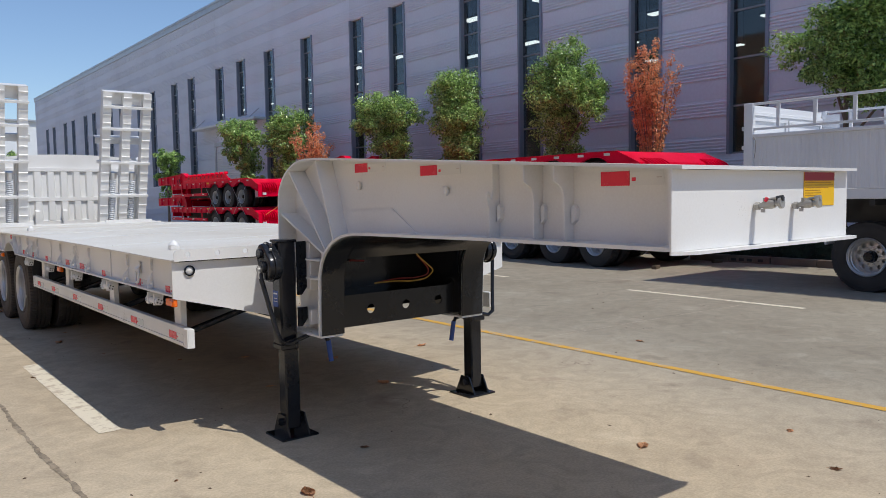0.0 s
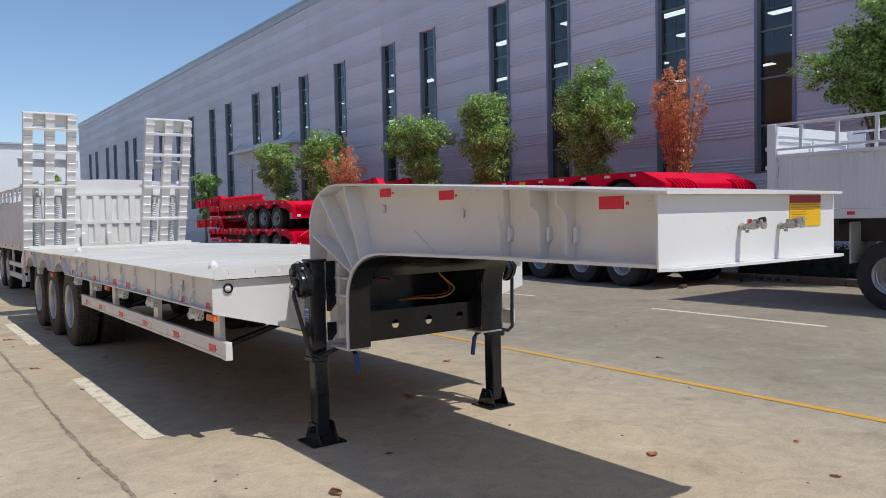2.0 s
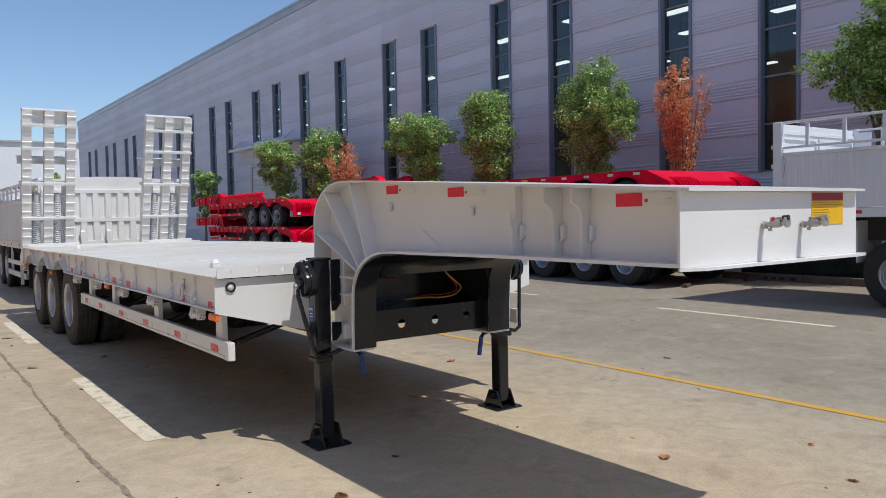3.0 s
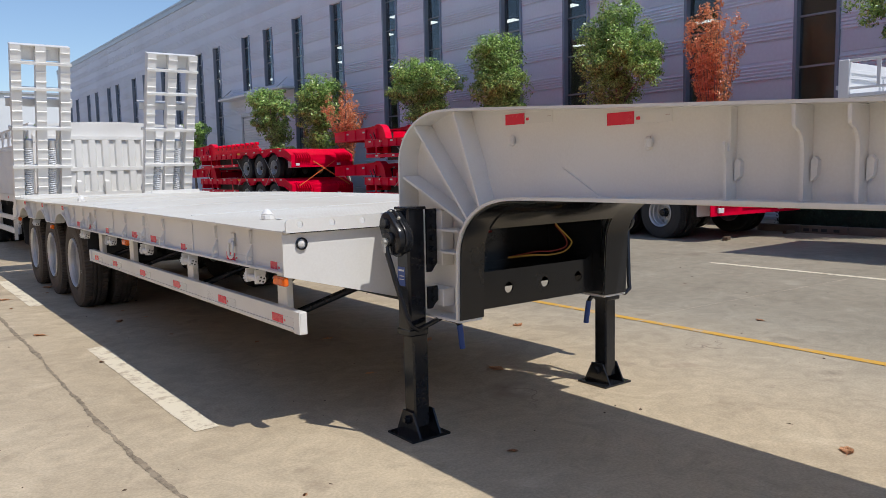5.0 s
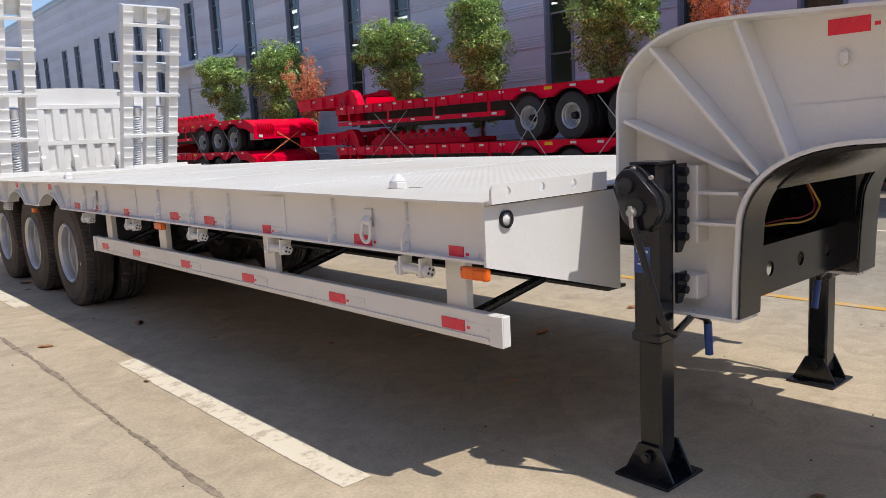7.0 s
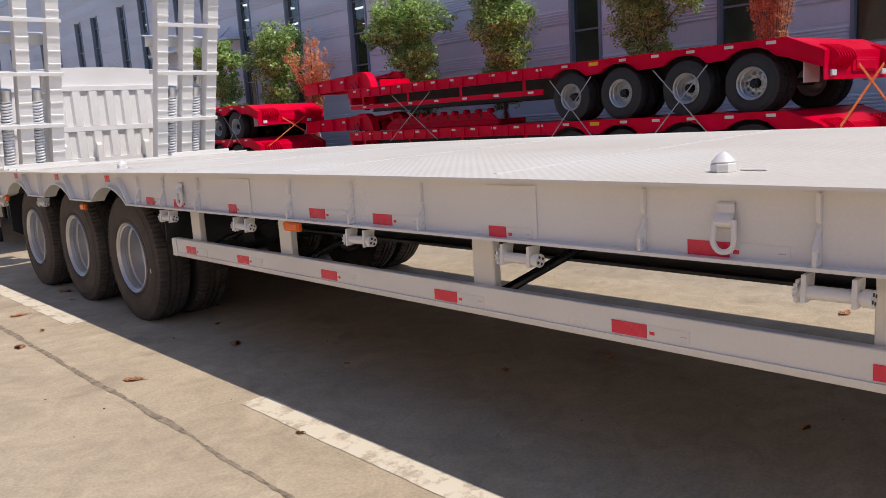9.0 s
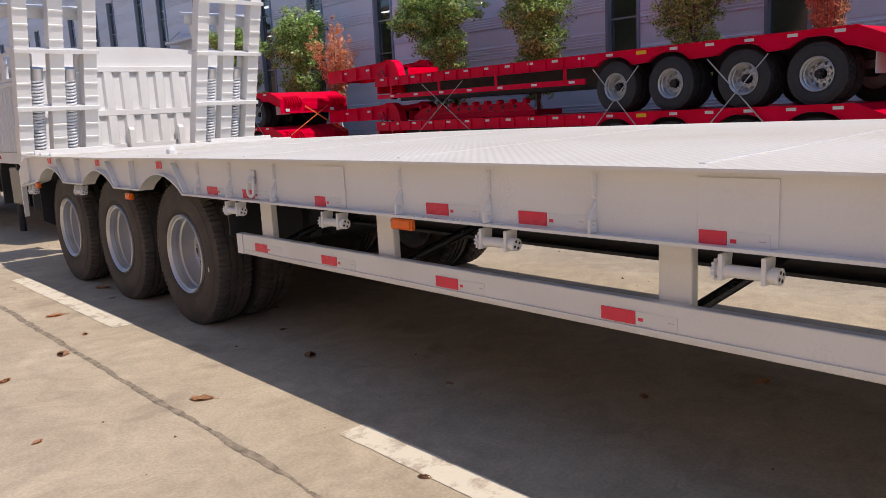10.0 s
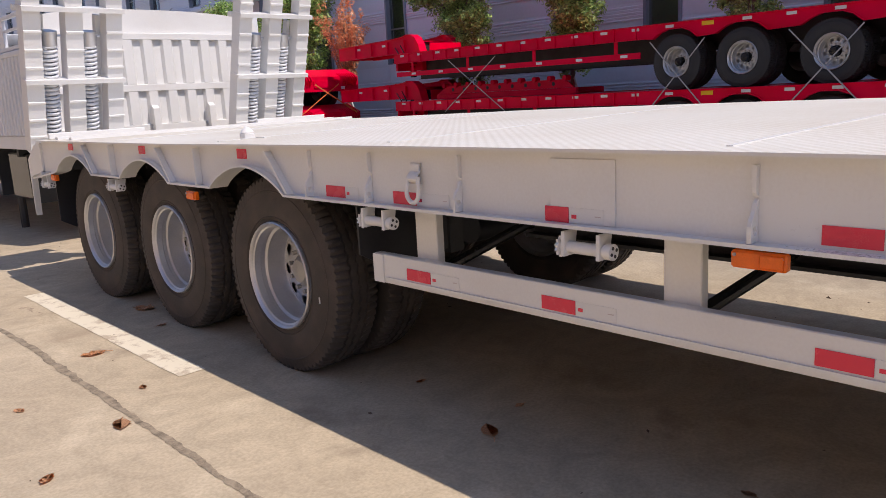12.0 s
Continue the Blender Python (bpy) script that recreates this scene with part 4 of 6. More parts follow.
for side in (0, 1):
    def sx(x, side=side):
        return GW - x if side else x
    a, b = sorted((sx(0.825), sx(0.839)))
    outline = under + [(-0.900, 0.70), (-0.40, 0.70), (-0.35, DZ)] + [p for p in reversed(top)][1:-1] + [(-3.586, 1.714)]
    web = part("web", prism(bmesh.new(), outline, "x", a, b), WHITE, neck)
    a, b = (1.901, 2.12) if side else (0.69, 0.871)
    part("flange", strip(bmesh.new(), [(y, z) for y, z in under], a, b, 0.016), WHITE, web, smooth=True)
    a, b = (1.90, 2.106) if side else (0.704, 0.872)
    part("cheek", strip(bmesh.new(), [(y - 0.004 if i > 2 else y, z - 0.004) for i, (y, z) in enumerate(under[2:])][::-1], a, b, 0.008), BLACK, web, "black painted front of the bend", smooth=True)
    if side:
        part("edge", strip(bmesh.new(), under, 1.8955, 1.9003, 0.019), BLACK, web, "black painted edge", smooth=True)
    part("foot_plate", boxes((((1.905 if side else 0.70), -0.895, 0.70), ((2.11 if side else 0.868), -0.42, 0.714))), WHITE, web)
    # fan of ribs round the bend
    for (y0, z0), (y1, z1) in (((-0.372, 1.515), (-0.945, 1.265)), ((-0.505, 1.808), (-0.975, 1.29)), ((-0.875, 1.866), (-1.085, 1.35))):
        d = Vector((z1 - z0, y0 - y1)).normalized() * 0.007
        a, b = sorted((sx(0.70), sx(0.824)))
        part("rib", prism(bmesh.new(), [(y0 - d.x, z0 - d.y), (y1 - d.x, z1 - d.y), (y1 + d.x, z1 + d.y), (y0 + d.x, z0 + d.y)], "x", a, b), WHITE, web)
    for z in (1.215, 1.09):
        a, b = sorted((sx(0.70), sx(0.824)))
        part("rib", boxes(((a, -0.896, z - 0.006), (b, -0.705, z + 0.006))), WHITE, web)
    # curved plates near the coupling
    for y, kind in ((-2.50, 0), (-2.80, 1), (-2.99, 1)):
        zt = 1.713 + (y + 3.63) * 0.0585
        if kind:
            prof = [(0.762, 1.42), (0.762, 1.60), (0.758, 1.630), (0.748, 1.652), (0.733, 1.668), (0.715, 1.676), (0.702, 1.684), (0.698, 1.698), (0.698, zt - 0.002), (0.824, zt - 0.002), (0.824, 1.42)]
        else:
            prof = [(0.755, 1.42), (0.755, 1.565), (0.744, 1.59), (0.742, 1.635), (0.748, 1.645), (0.757, 1.64), (0.760, 1.61), (0.772, 1.605), (0.780, 1.63), (0.780, zt - 0.002), (0.824, zt - 0.002), (0.824, 1.42)]
        if side:
            prof = [(GW - x, z) for x, z in prof]
        part("stiffener", prism(bmesh.new(), prof, "y", y - 0.006, y + 0.006), WHITE, web)
        a, b = sorted((sx(0.80), sx(0.824)))
        part("hook", prism(bmesh.new(), [(y - 0.035, 1.51), (y - 0.012, 1.49), (y - 0.012, 1.565), (y - 0.024, 1.58), (y - 0.038, 1.565)], "x", a, b), WHITE, web)
    for y, z in ((-1.23, 1.70), (-2.10, 1.655)):
        a, b = sorted((sx(0.79), sx(0.824)))
        part("boss", boxes(((a, y - 0.016, z - 0.03), (b, y + 0.016, z + 0.025)), bev=0.010), WHITE, web)
    a, b = sorted((sx(0.817), sx(0.8245)))
    part("doubler", prism(bmesh.new(), [(-0.80, 1.34), (-0.84, 1.46), (-0.90, 1.51), (-1.0, 1.537), (-1.576, 1.556), (-1.82, 1.415), (-1.42, 1.412), (-1.2, 1.40), (-1.0, 1.30)], "x", a, b), WHITE, web)
sticker(neck, -1.167, 1.835, 0.8245, red=0.143, high=0.055, film=0.2)
sticker(neck, -1.856, 1.795, 0.8245, red=0.152, high=0.055, film=0.2)
sticker(neck, -3.152, 1.717, 0.8245, red=0.150, high=0.06, film=0.17)
part("coupling_plate", boxes(((0.8735, -3.585, 1.388), (1.8985, -1.45, 1.401))), WHITE, neck, "white coupling plate under the gooseneck")
part("front_lip", prism(bmesh.new(), [(0.69, -3.592), (0.69, -3.60), (0.80, -3.645), (GW - 0.75, -3.665), (GW - 0.665, -3.64), (GW - 0.69, -3.592)], "z", 1.388, 1.401), WHITE, neck)
front = part("nose_plate", boxes(((0.69, -3.60, 1.402), (GW - 0.69, -3.588, 1.712))), WHITE, neck, "white nose plate with air couplings")
lab = part("warning_label", boxes(((1.69, -3.6035, 1.552), (1.98, -3.6005, 1.706))), YELLOW, front, "yellow and dark red safety notice")
part("header", boxes(((1.69, -3.6045, 1.668), (1.98, -3.6036, 1.706))), LABELRED, lab)
bars = bmesh.new()
for i, (a, b) in enumerate(((1.70, 1.95), (1.70, 1.97), (1.70, 1.92), (1.70, 1.84), (1.70, 1.85), (1.70, 1.83), (1.70, 1.86), (1.70, 1.82))):
    box(bars, (a, -3.6045, 1.658 - i * 0.012), (b, -3.6036, 1.661 - i * 0.012))
part("print", bars, LABELINK, lab)


def coupling(x, z, cap):
    def at(u, v, w):
        return (x + u, -3.60 - v, z + w)
    c = part("air_coupling", rods(([at(0, 0, 0), at(0, 0.04, 0.003)], 0.011), ([at(0.002, 0.038, 0.003), at(0.005, 0.070, 0.008), at(0.007, 0.088, 0.010)], [0.015, 0.021, 0.016]), ([at(0.007, 0.085, 0.010), at(0.009, 0.108, 0.013)], 0.012), ([at(0.009, 0.106, 0.013), at(0.010, 0.118, 0.014)], 0.024), seg=14), CAST, front, "cast metal air brake coupling", True)
    part("nut", rods(([at(0, 0.008, 0), at(0, 0.024, 0)], 0.017), seg=6), CAST, c)
    part("nut", rods(([at(-0.010, 0.045, -0.012), at(-0.011, 0.045, -0.026)], 0.009), seg=6), CAST, c)
    part("nut", rods(([at(-0.004, 0.050, 0.016), at(-0.004, 0.050, 0.034)], 0.009), seg=6), CAST, c)
    part("arm", rods(([at(-0.006, 0.045, 0.020), at(0.003, 0.075, 0.031), at(0.008, 0.105, 0.032)], 0.005), seg=8), CAST, c, smooth=True)
    part("cap", rods(([at(0.006, 0.095, 0.030), at(0.010, 0.122, 0.034)], 0.012), seg=12), cap, c)


coupling(1.272, 1.562, DARK)
part("knob", rods(([(1.262, -3.655, 1.582), (1.262, -3.662, 1.597)], 0.007), seg=10), REFLECT, front, "small red plastic knob", True)
coupling(1.594, 1.558, CAST)

# black panel between the beams, with holes and loose wires
bulk = part("bulkhead", holed(bmesh.new(), 0.873, 1.899, 0.735, 0.955, -0.812, -0.801, [(1.150, 0.845, 0.034), (1.452, 0.847, 0.034), (1.750, 0.849, 0.034)]), BLACK, trailer, "black cross panel with three round holes")
apron = [(y - 0.006, z - 0.012) for y, z in under[2:11]]
part("apron", strip(bmesh.new(), (apron + [(apron[-1][0] + 0.05, apron[-1][1] + 0.004)])[::-1], 0.873, 1.899, 0.008), BLACK, bulk, "black rolled sheet under the bend", True)
for cx, sgn in ((0.873, 1), (1.899, -1)):
    pts = [(cx, 0.956)] + [(cx + sgn * 0.07 * (1 - math.sin(a)), 0.956 + 0.07 * (1 - math.cos(a))) for a in (0.0, 0.4, 0.8, 1.2, 1.57)]
    part("corner", prism(bmesh.new(), pts, "y", -0.811, -0.802), BLACK, bulk)
part("jamb", boxes(((0.8735, -0.811, 0.956), (0.915, -0.802, 1.25))), BLACK, bulk)
part("back_panel", boxes(((0.845, -0.40, 0.95), (GW - 0.845, -0.385, 1.395))), BLACK, bulk)
part("shelf", boxes(((0.885, -0.800, 0.940), (1.885, -0.74, 0.953))), BLACK, bulk)
part("floor", boxes(((0.885, -0.740, 0.936), (1.885, -0.401, 0.949))), BLACK, bulk)
part("stiffener", boxes(((0.885, -0.71, 0.832), (1.885, -0.70, 0.949))), BLACK, bulk)
for x in (0.873, 1.889):
    part("side_cheek", boxes(((x, -0.88, 0.73), (x + 0.01, -0.41, 1.35))), BLACK, bulk)
part("tube", rods(([(0.89, -0.80, 1.335), (1.885, -0.80, 1.335)], 0.045), seg=16), BLACK, bulk, smooth=True)
part("wire", rods((smooth([(1.56, -0.76, 1.36), (1.57, -0.78, 1.215), (1.668, -0.78, 1.125), (1.722, -0.78, 1.077), (1.703, -0.78, 1.043), (1.641, -0.78, 1.014), (1.52, -0.775, 1.006), (1.40, -0.76, 1.014), (1.28, -0.66, 1.0)]), 0.0048), seg=6), WIREY, bulk, "loose yellow wire", True)
part("wire", rods((smooth([(1.585, -0.77, 1.19), (1.660, -0.77, 1.12), (1.690, -0.77, 1.075), (1.665, -0.77, 1.040), (1.55, -0.765, 1.026), (1.42, -0.75, 1.030), (1.30, -0.64, 1.0)]), 0.004), seg=6), WIRER, bulk, "loose red wire", True)
part("wire", rods(([(1.20, -0.45, 1.16), (1.32, -0.46, 1.15)], 0.008), seg=6), WIRER, bulk, "loose red wire", True)


# landing legs
def landing_leg(cx, cy, s):
    """s is +1 when the crank side is towards -x."""
    ix, fx = cx + s * 0.016, cx + s * 0.024
    leg = part("landing_leg", boxes(((cx - 0.061, cy - 0.061, 0.62), (cx + 0.061, cy + 0.061, 1.345)), bev=0.012), BLACK, trailer, "black square landing leg with a crank")
    part("inner_leg", boxes(((ix - 0.054, cy - 0.054, 0.05), (ix + 0.054, cy + 0.054, 0.64)), bev=0.01), BLACK, leg)
    part("collar", boxes(((cx - 0.068, cy - 0.068, 0.603), (cx + 0.068, cy + 0.068, 0.645)), bev=0.008), BLACK, leg)
    part("head", boxes(((cx - 0.066, cy - 0.070, 1.333), (cx + 0.066, cy + 0.070, 1.350)), bev=0.004), BLACK, leg)
    foot = part("foot", boxes(((fx - 0.137, cy - 0.132, 0.0), (fx + 0.137, cy + 0.132, 0.014)), bev=0.003), BLACK, leg, "black steel ground plate")
    for x in (-0.078, 0.066):
        part("gusset", prism(bmesh.new(), [(cy - 0.118, 0.0145), (cy + 0.118, 0.0145), (cy + 0.05, 0.15), (cy - 0.05, 0.15)], "x", fx + x, fx + x + 0.012), BLACK, foot)
    part("bolt", rods(([(fx - 0.10, cy, 0.10), (fx + 0.10, cy, 0.10)], 0.026), ([(fx - 0.107, cy, 0.10), (fx - 0.10, cy, 0.10)], 0.016), seg=12), BLACK, foot)
    # gearbox
    gx0, gx1 = (cx - 0.160, cx - 0.0615) if s > 0 else (cx + 0.0615, cx + 0.160)

    def casing(grow, a, b):
        pts = []
        for k in range(28):
            t = k * math.tau / 28
            c0, c1 = (cy + 0.015, 1.262), (cy - 0.035, 1.175)
            u, v = math.cos(t), math.sin(t)
            best = max((c0[0] * u + c0[1] * v + 0.066 + grow, c0, 0.066 + grow), (c1[0] * u + c1[1] * v + 0.093 + grow, c1, 0.093 + grow))
            pts.append((best[1][0] + u * best[2], best[1][1] + v * best[2]))
        bm = prism(bmesh.new(), pts, "x", a, b)
        bmesh.ops.bevel(bm, geom=[q for q in bm.edges if abs(q.verts[0].co.x - q.verts[1].co.x) < 1e-6], offset=min(0.014, abs(b - a) * 0.3), segments=2, affect="EDGES", profile=0.5)
        return bm
    gear = part("gearbox", casing(0.0, gx0, gx1), BLACK, leg, "black cast gearbox", True)
    mid = gx0 + 0.045 if s > 0 else gx1 - 0.045
    part("rim", casing(0.012, mid - 0.008, mid + 0.008), BLACK, gear, smooth=True)
    f = gx0 if s > 0 else gx1
    part("boss", rods(([(f, cy + 0.015, 1.262), (f - s * 0.018, cy + 0.015, 1.262)], 0.032), ([(f, cy - 0.03, 1.175), (f - s * 0.022, cy - 0.03, 1.175)], 0.04), seg=16), BLACK, gear, smooth=True)
    for k in range(6):
        bolts = bmesh.new()
        t = k * math.tau / 6 + 0.3
        rod(bolts, [(mid - s * 0.008, cy - 0.015 + 0.085 * math.cos(t), 1.215 + 0.115 * math.sin(t)), (mid - s * 0.022, cy - 0.015 + 0.085 * math.cos(t), 1.215 + 0.115 * math.sin(t))], 0.009, 6)
        part("bolt", bolts, CAST, gear)
    part("shaft", rods(([(f, cy - 0.025, 1.16), (f - s * 0.046, cy - 0.025, 1.16)], 0.015), ([(f - s * 0.012, cy - 0.025, 1.16), (f - s * 0.024, cy - 0.025, 1.16)], 0.021), seg=12), CAST, gear, "bright steel crank shaft")
    e = f - s * 0.025
    crank = part("crank", rods(([(e, cy - 0.03, 1.135), (e, cy - 0.035, 1.10), (cx - s * 0.115, cy - 0.105, 0.74), (cx - s * 0.10, cy - 0.125, 0.685), (cx - s * 0.05, cy - 0.125, 0.655), (cx + s * 0.14, cy - 0.10, 0.70), (cx + s * 0.262, cy - 0.085, 0.655), (cx + s * 0.280, cy - 0.085, 0.63)], 0.0155), seg=10), BLACK, leg, "black bent crank bar", True)
    part("fork", rods(([(e - 0.013, cy - 0.025, 1.185), (e - 0.013, cy - 0.033, 1.10)], 0.009), ([(e + 0.013, cy - 0.025, 1.185), (e + 0.013, cy - 0.033, 1.10)], 0.009), ([(e - 0.022, cy - 0.025, 1.16), (e + 0.022, cy - 0.025, 1.16)], 0.012), seg=8), CAST, crank)
    part("grip", rods(([(cx + s * 0.280, cy - 0.085, 0.635), (cx + s * 0.303, cy - 0.08, 0.485)], 0.018), seg=12), BLUE, crank, "blue plastic crank grip", True)
    # mounting plates and white brackets
    for z0, z1, n in ((1.0, 1.335, 5), (0.785, 0.885, 2)):
        inner, outer = cx + s * 0.062, cx + s * 0.132
        pl = part("mounting_plate", prism(bmesh.new(), [(inner, z0 - 0.03), (inner + s * 0.03, z0 - 0.03), (outer, z0 + 0.02), (outer, z1), (inner, z1)], "y", cy - 0.075, cy - 0.061), BLACK, leg)
        for k in range(n):
            bt = bmesh.new()
            z = z0 + (k + 0.5) * (z1 - z0) / n
            rod(bt, [(cx + s * 0.10, cy - 0.062, z), (cx + s * 0.10, cy - 0.096, z)], 0.019, 6)
            part("bolt", bt, BLACK, pl)
    bx0, bx1 = sorted((cx + s * 0.134, cx + s * 0.221))
    part("bracket", boxes(((bx0, cy - 0.122, 1.005), (bx1, cy + 0.09, 1.325)), bev=0.005), WHITE, leg, "white welded bracket")
    part("bracket", boxes(((bx0, cy - 0.122, 0.765), (bx1, cy + 0.09, 0.868)), bev=0.005), WHITE, leg)
    lx = cx - s * 0.0615
    a, b = sorted((lx, lx - s * 0.001))
    lb = part("label", boxes(((a, cy - 0.025, 0.895), (b, cy + 0.050, 1.005))), BLUE, leg, "blue sticker")
    a, b = sorted((lx - s * 0.001, lx - s * 0.0016))
    part("print", boxes(((a, cy - 0.015, 0.98), (b, cy + 0.04, 0.99)), ((a, cy - 0.015, 0.95), (b, cy + 0.03, 0.955)), ((a, cy - 0.015, 0.93), (b, cy + 0.035, 0.935))), FILM, lb)


landing_leg(0.602, -0.58, 1)
landing_leg(2.295, -0.575, -1)

# running gear below the deck
for x in (0.83, TWIDE - 0.83):
    for y0, y1, z in ((-0.23, 4.6, 0.74), (4.605, 9.3, 0.88)):
        part("main_beam", prism(bmesh.new(), [(x - 0.07, z), (x + 0.07, z), (x + 0.07, z + 0.015), (x + 0.006, z + 0.015), (x + 0.006, DZ - 0.022), (x - 0.006, DZ - 0.022), (x - 0.006, z + 0.015), (x - 0.07, z + 0.015)], "y", y0, y1), DARK, trailer, "dark main beam")
for i in range(12):
    y = 0.3 + i * 0.42
    part("cross_member", boxes(((0.02, y - 0.03, 1.10), (TWIDE - 0.02, y + 0.03, 1.112)), ((0.02, y - 0.005, 1.113), (TWIDE - 0.02, y + 0.005, DZ - 0.022))), DARK, trailer)
for y in AXLES:
    part("axle", rods(([(0.66, y, 0.528), (TWIDE - 0.66, y, 0.528)], 0.075), seg=14), DARK, trailer, "black axle tube", True)
    for x in (0.80, TWIDE - 0.80):
        part("leaf_spring", boxes(((x - 0.045, y - 0.5, 0.62), (x + 0.045, y + 0.5, 0.66)), ((x - 0.045, y - 0.36, 0.60), (x + 0.045, y + 0.36, 0.619)), ((x - 0.06, y - 0.07, 0.56), (x + 0.06, y + 0.07, 0.70)), ((x - 0.05, y - 0.62, 0.60), (x + 0.05, y - 0.53, 0.879))), DARK, trailer)
    part("brake_chamber", rods(([(1.1, y - 0.2, 0.62), (1.1, y - 0.42, 0.66)], 0.09), seg=16), DARK, trailer, smooth=True)
    wheel(trailer, 0.045, y, 0.528, False, HUB, CAST, "grey hub cap", turn=random.randint(0, 90), clean=False)
    wheel(trailer, 0.66, y, 0.528, True, clean=False)
    wheel(trailer, TWIDE - 0.66, y, 0.528, False, clean=False)
    wheel(trailer, TWIDE - 0.045, y, 0.528, True, HUB, CAST, "grey hub cap", clean=False)
part("air_tank", rods(([(1.0, 3.3, 0.88), (1.9, 3.3, 0.88)], 0.12), seg=20), DARK, trailer, "black air tank", True)
part("pipe", rods(([(0.95, 1.2, 0.82), (0.95, 4.8, 0.86)], 0.03), seg=10), BLACK, trailer, smooth=True)
for y in (5.02, 9.30):
    for x in (0.06, TWIDE - 0.62):
        low_z = 0.46 if y > 9 else 0.66
        part("mud_flap", prism(bmesh.new(), [(x, low_z + 0.07), (x + 0.12, low_z), (x + 0.56, low_z), (x + 0.56, 0.955), (x, 0.955)], "y", y - 0.012, y), FLAP, trailer, "black rubber mud flap")

part("chalk_mark", boxes(((0.040, 5.35, 0.44), (0.0435, 5.358, 0.475))), FILM, trailer, "white chalk tick on a tyre")

# rear end
for side in (0, 1):
    def sx(x, side=side):
        return TWIDE - x if side else x
    a, b = sorted((sx(-0.02), sx(0.03)))
    part("rear_plate", prism(bmesh.new(), [(9.305, DZ - 0.024), (9.46, 1.19), (9.68, 1.06), (9.70, 0.60), (9.688, 0.56), (9.655, 0.90), (9.58, 0.925), (9.305, 0.96)], "x", a, b), WHITE, trailer, "white side plate of the rear end")
part("rear_slope", prism(bmesh.new(), [(9.305, DZ), (9.305, DZ - 0.02), (9.68, 1.04), (9.68, 1.06)], "x", 0.035, TWIDE - 0.035), DECK, trailer)
part("rear_beam", boxes(((0.64, 9.56, 0.55), (TWIDE - 0.64, 9.66, 1.035)), bev=0.01), WHITE, trailer)
for a in (0.04, TWIDE - 0.86):
    part("step", boxes(((a, 9.2, DZ + 0.001), (a + 0.82, 9.24, DZ + 0.05)), bev=0.004), WHITE, trailer)


# spring ramps, folded up and leaning over the deck
def ramp(x0, flip):
    m = pose(x0, 9.72, 1.10, 16.5)
    cols = ((0.0, 0.142), (0.342, 0.487), (0.688, 0.83))
    top = 2.54
    r = part("ramp", boxes(((-0.03, 0.152, 1.22), (0.86, 0.20, 1.27)), bev=0.004), WHITE, trailer, "white folding steel ramp standing upright")
    r.matrix_basis = m
    for a, b in cols:
        bm = bmesh.new()
        prism(bm, [(a, 0.0), (b, 0.0), (b, 0.15), (b - 0.010, 0.15), (b - 0.010, 0.012), (a + 0.010, 0.012), (a + 0.010, 0.15), (a, 0.15)], "z", 0.0, top)
        c = part("column", bm, WHITE, r)
        bar = boxes(((a - 0.002, -0.013, -0.012), (b + 0.002, -0.0005, 0.012)), bev=0.004)
        me = bpy.data.meshes.new("tread_bar")
        bar.to_mesh(me)
        bar.free()
        h = 0.155
        while h < top - 0.05:
            if min(abs(h - v) for v in (0.66, 1.28, 1.90, 2.295)) > 0.06:
                piece("tread_bar", me, WHITE, c, at=pose(0, 0, h))
            h += 0.1535
    for h in (0.66, 1.28, 1.90, 2.295):
        part("rung", prism(bmesh.new(), [(-0.038, h - 0.03), (-0.030, h - 0.03), (-0.030, h - 0.006), (0.10, h - 0.006), (0.10, h + 0.006), (-0.038, h + 0.010)], "x", -0.012, 0.842), WHITE, r)
    for a, b in ((0.143, 0.341), (0.488, 0.687)):
        part("top_plate", boxes(((a, 0.125, 2.31), (b, 0.135, top))), WHITE, r)
    part("head_bar", boxes(((0.0, 0.151, top - 0.02), (0.83, 0.17, top))), WHITE, r)
    # plate across the head, added to cast shade on the recessed top plates
    part("head_shade", boxes(((0.0, 0.0, top + 0.0005), (0.83, 0.17, top + 0.012))), WHITE, r)
    part("foot_bar", boxes(((0.02, 0.152, 0.05), (0.81, 0.19, 0.12)), bev=0.004), WHITE, r)
    for x in (0.05, 0.41, 0.77):
        part("wing", prism(bmesh.new(), [(0.152, 1.28), (0.152, 1.68), (0.40, 1.68), (0.42, 1.59)], "x", x, x + 0.012), WHITE, r)
    part("wing_plate", boxes(((-0.05, 0.26, 1.56), (0.91, 0.272, 1.685)), ((-0.05, 0.2725, 1.673), (0.91, 0.42, 1.685))), WHITE, r)
    for x in (0.17, 0.65):
        part("back_leg", boxes(((x, 0.155, 0.0), (x + 0.04, 0.23, 1.2)), bev=0.004), WHITE, r)
    for x in (0.225, 0.560):
        bm = bmesh.new()
        helix(bm, x, 0.07, 0.10, 0.95, 0.050, 0.0150, 23)
        s = part("spring", bm, GREYWALL, r, "pale grey coil spring", True)
        part("cap", rods(([(x, 0.07, 0.945), (x, 0.07, 1.075)], 0.062), ([(x, 0.07, 0.05), (x, 0.07, 0.96)], 0.022), seg=16), STEEL, s, smooth=True)
        part("pin", rods(([(x - 0.09, 0.07, 1.03), (x + 0.095, 0.07, 1.03)], 0.012), seg=8), STEEL, s)
    return r


ramp(0.025, False)
ramp(2.035, True)


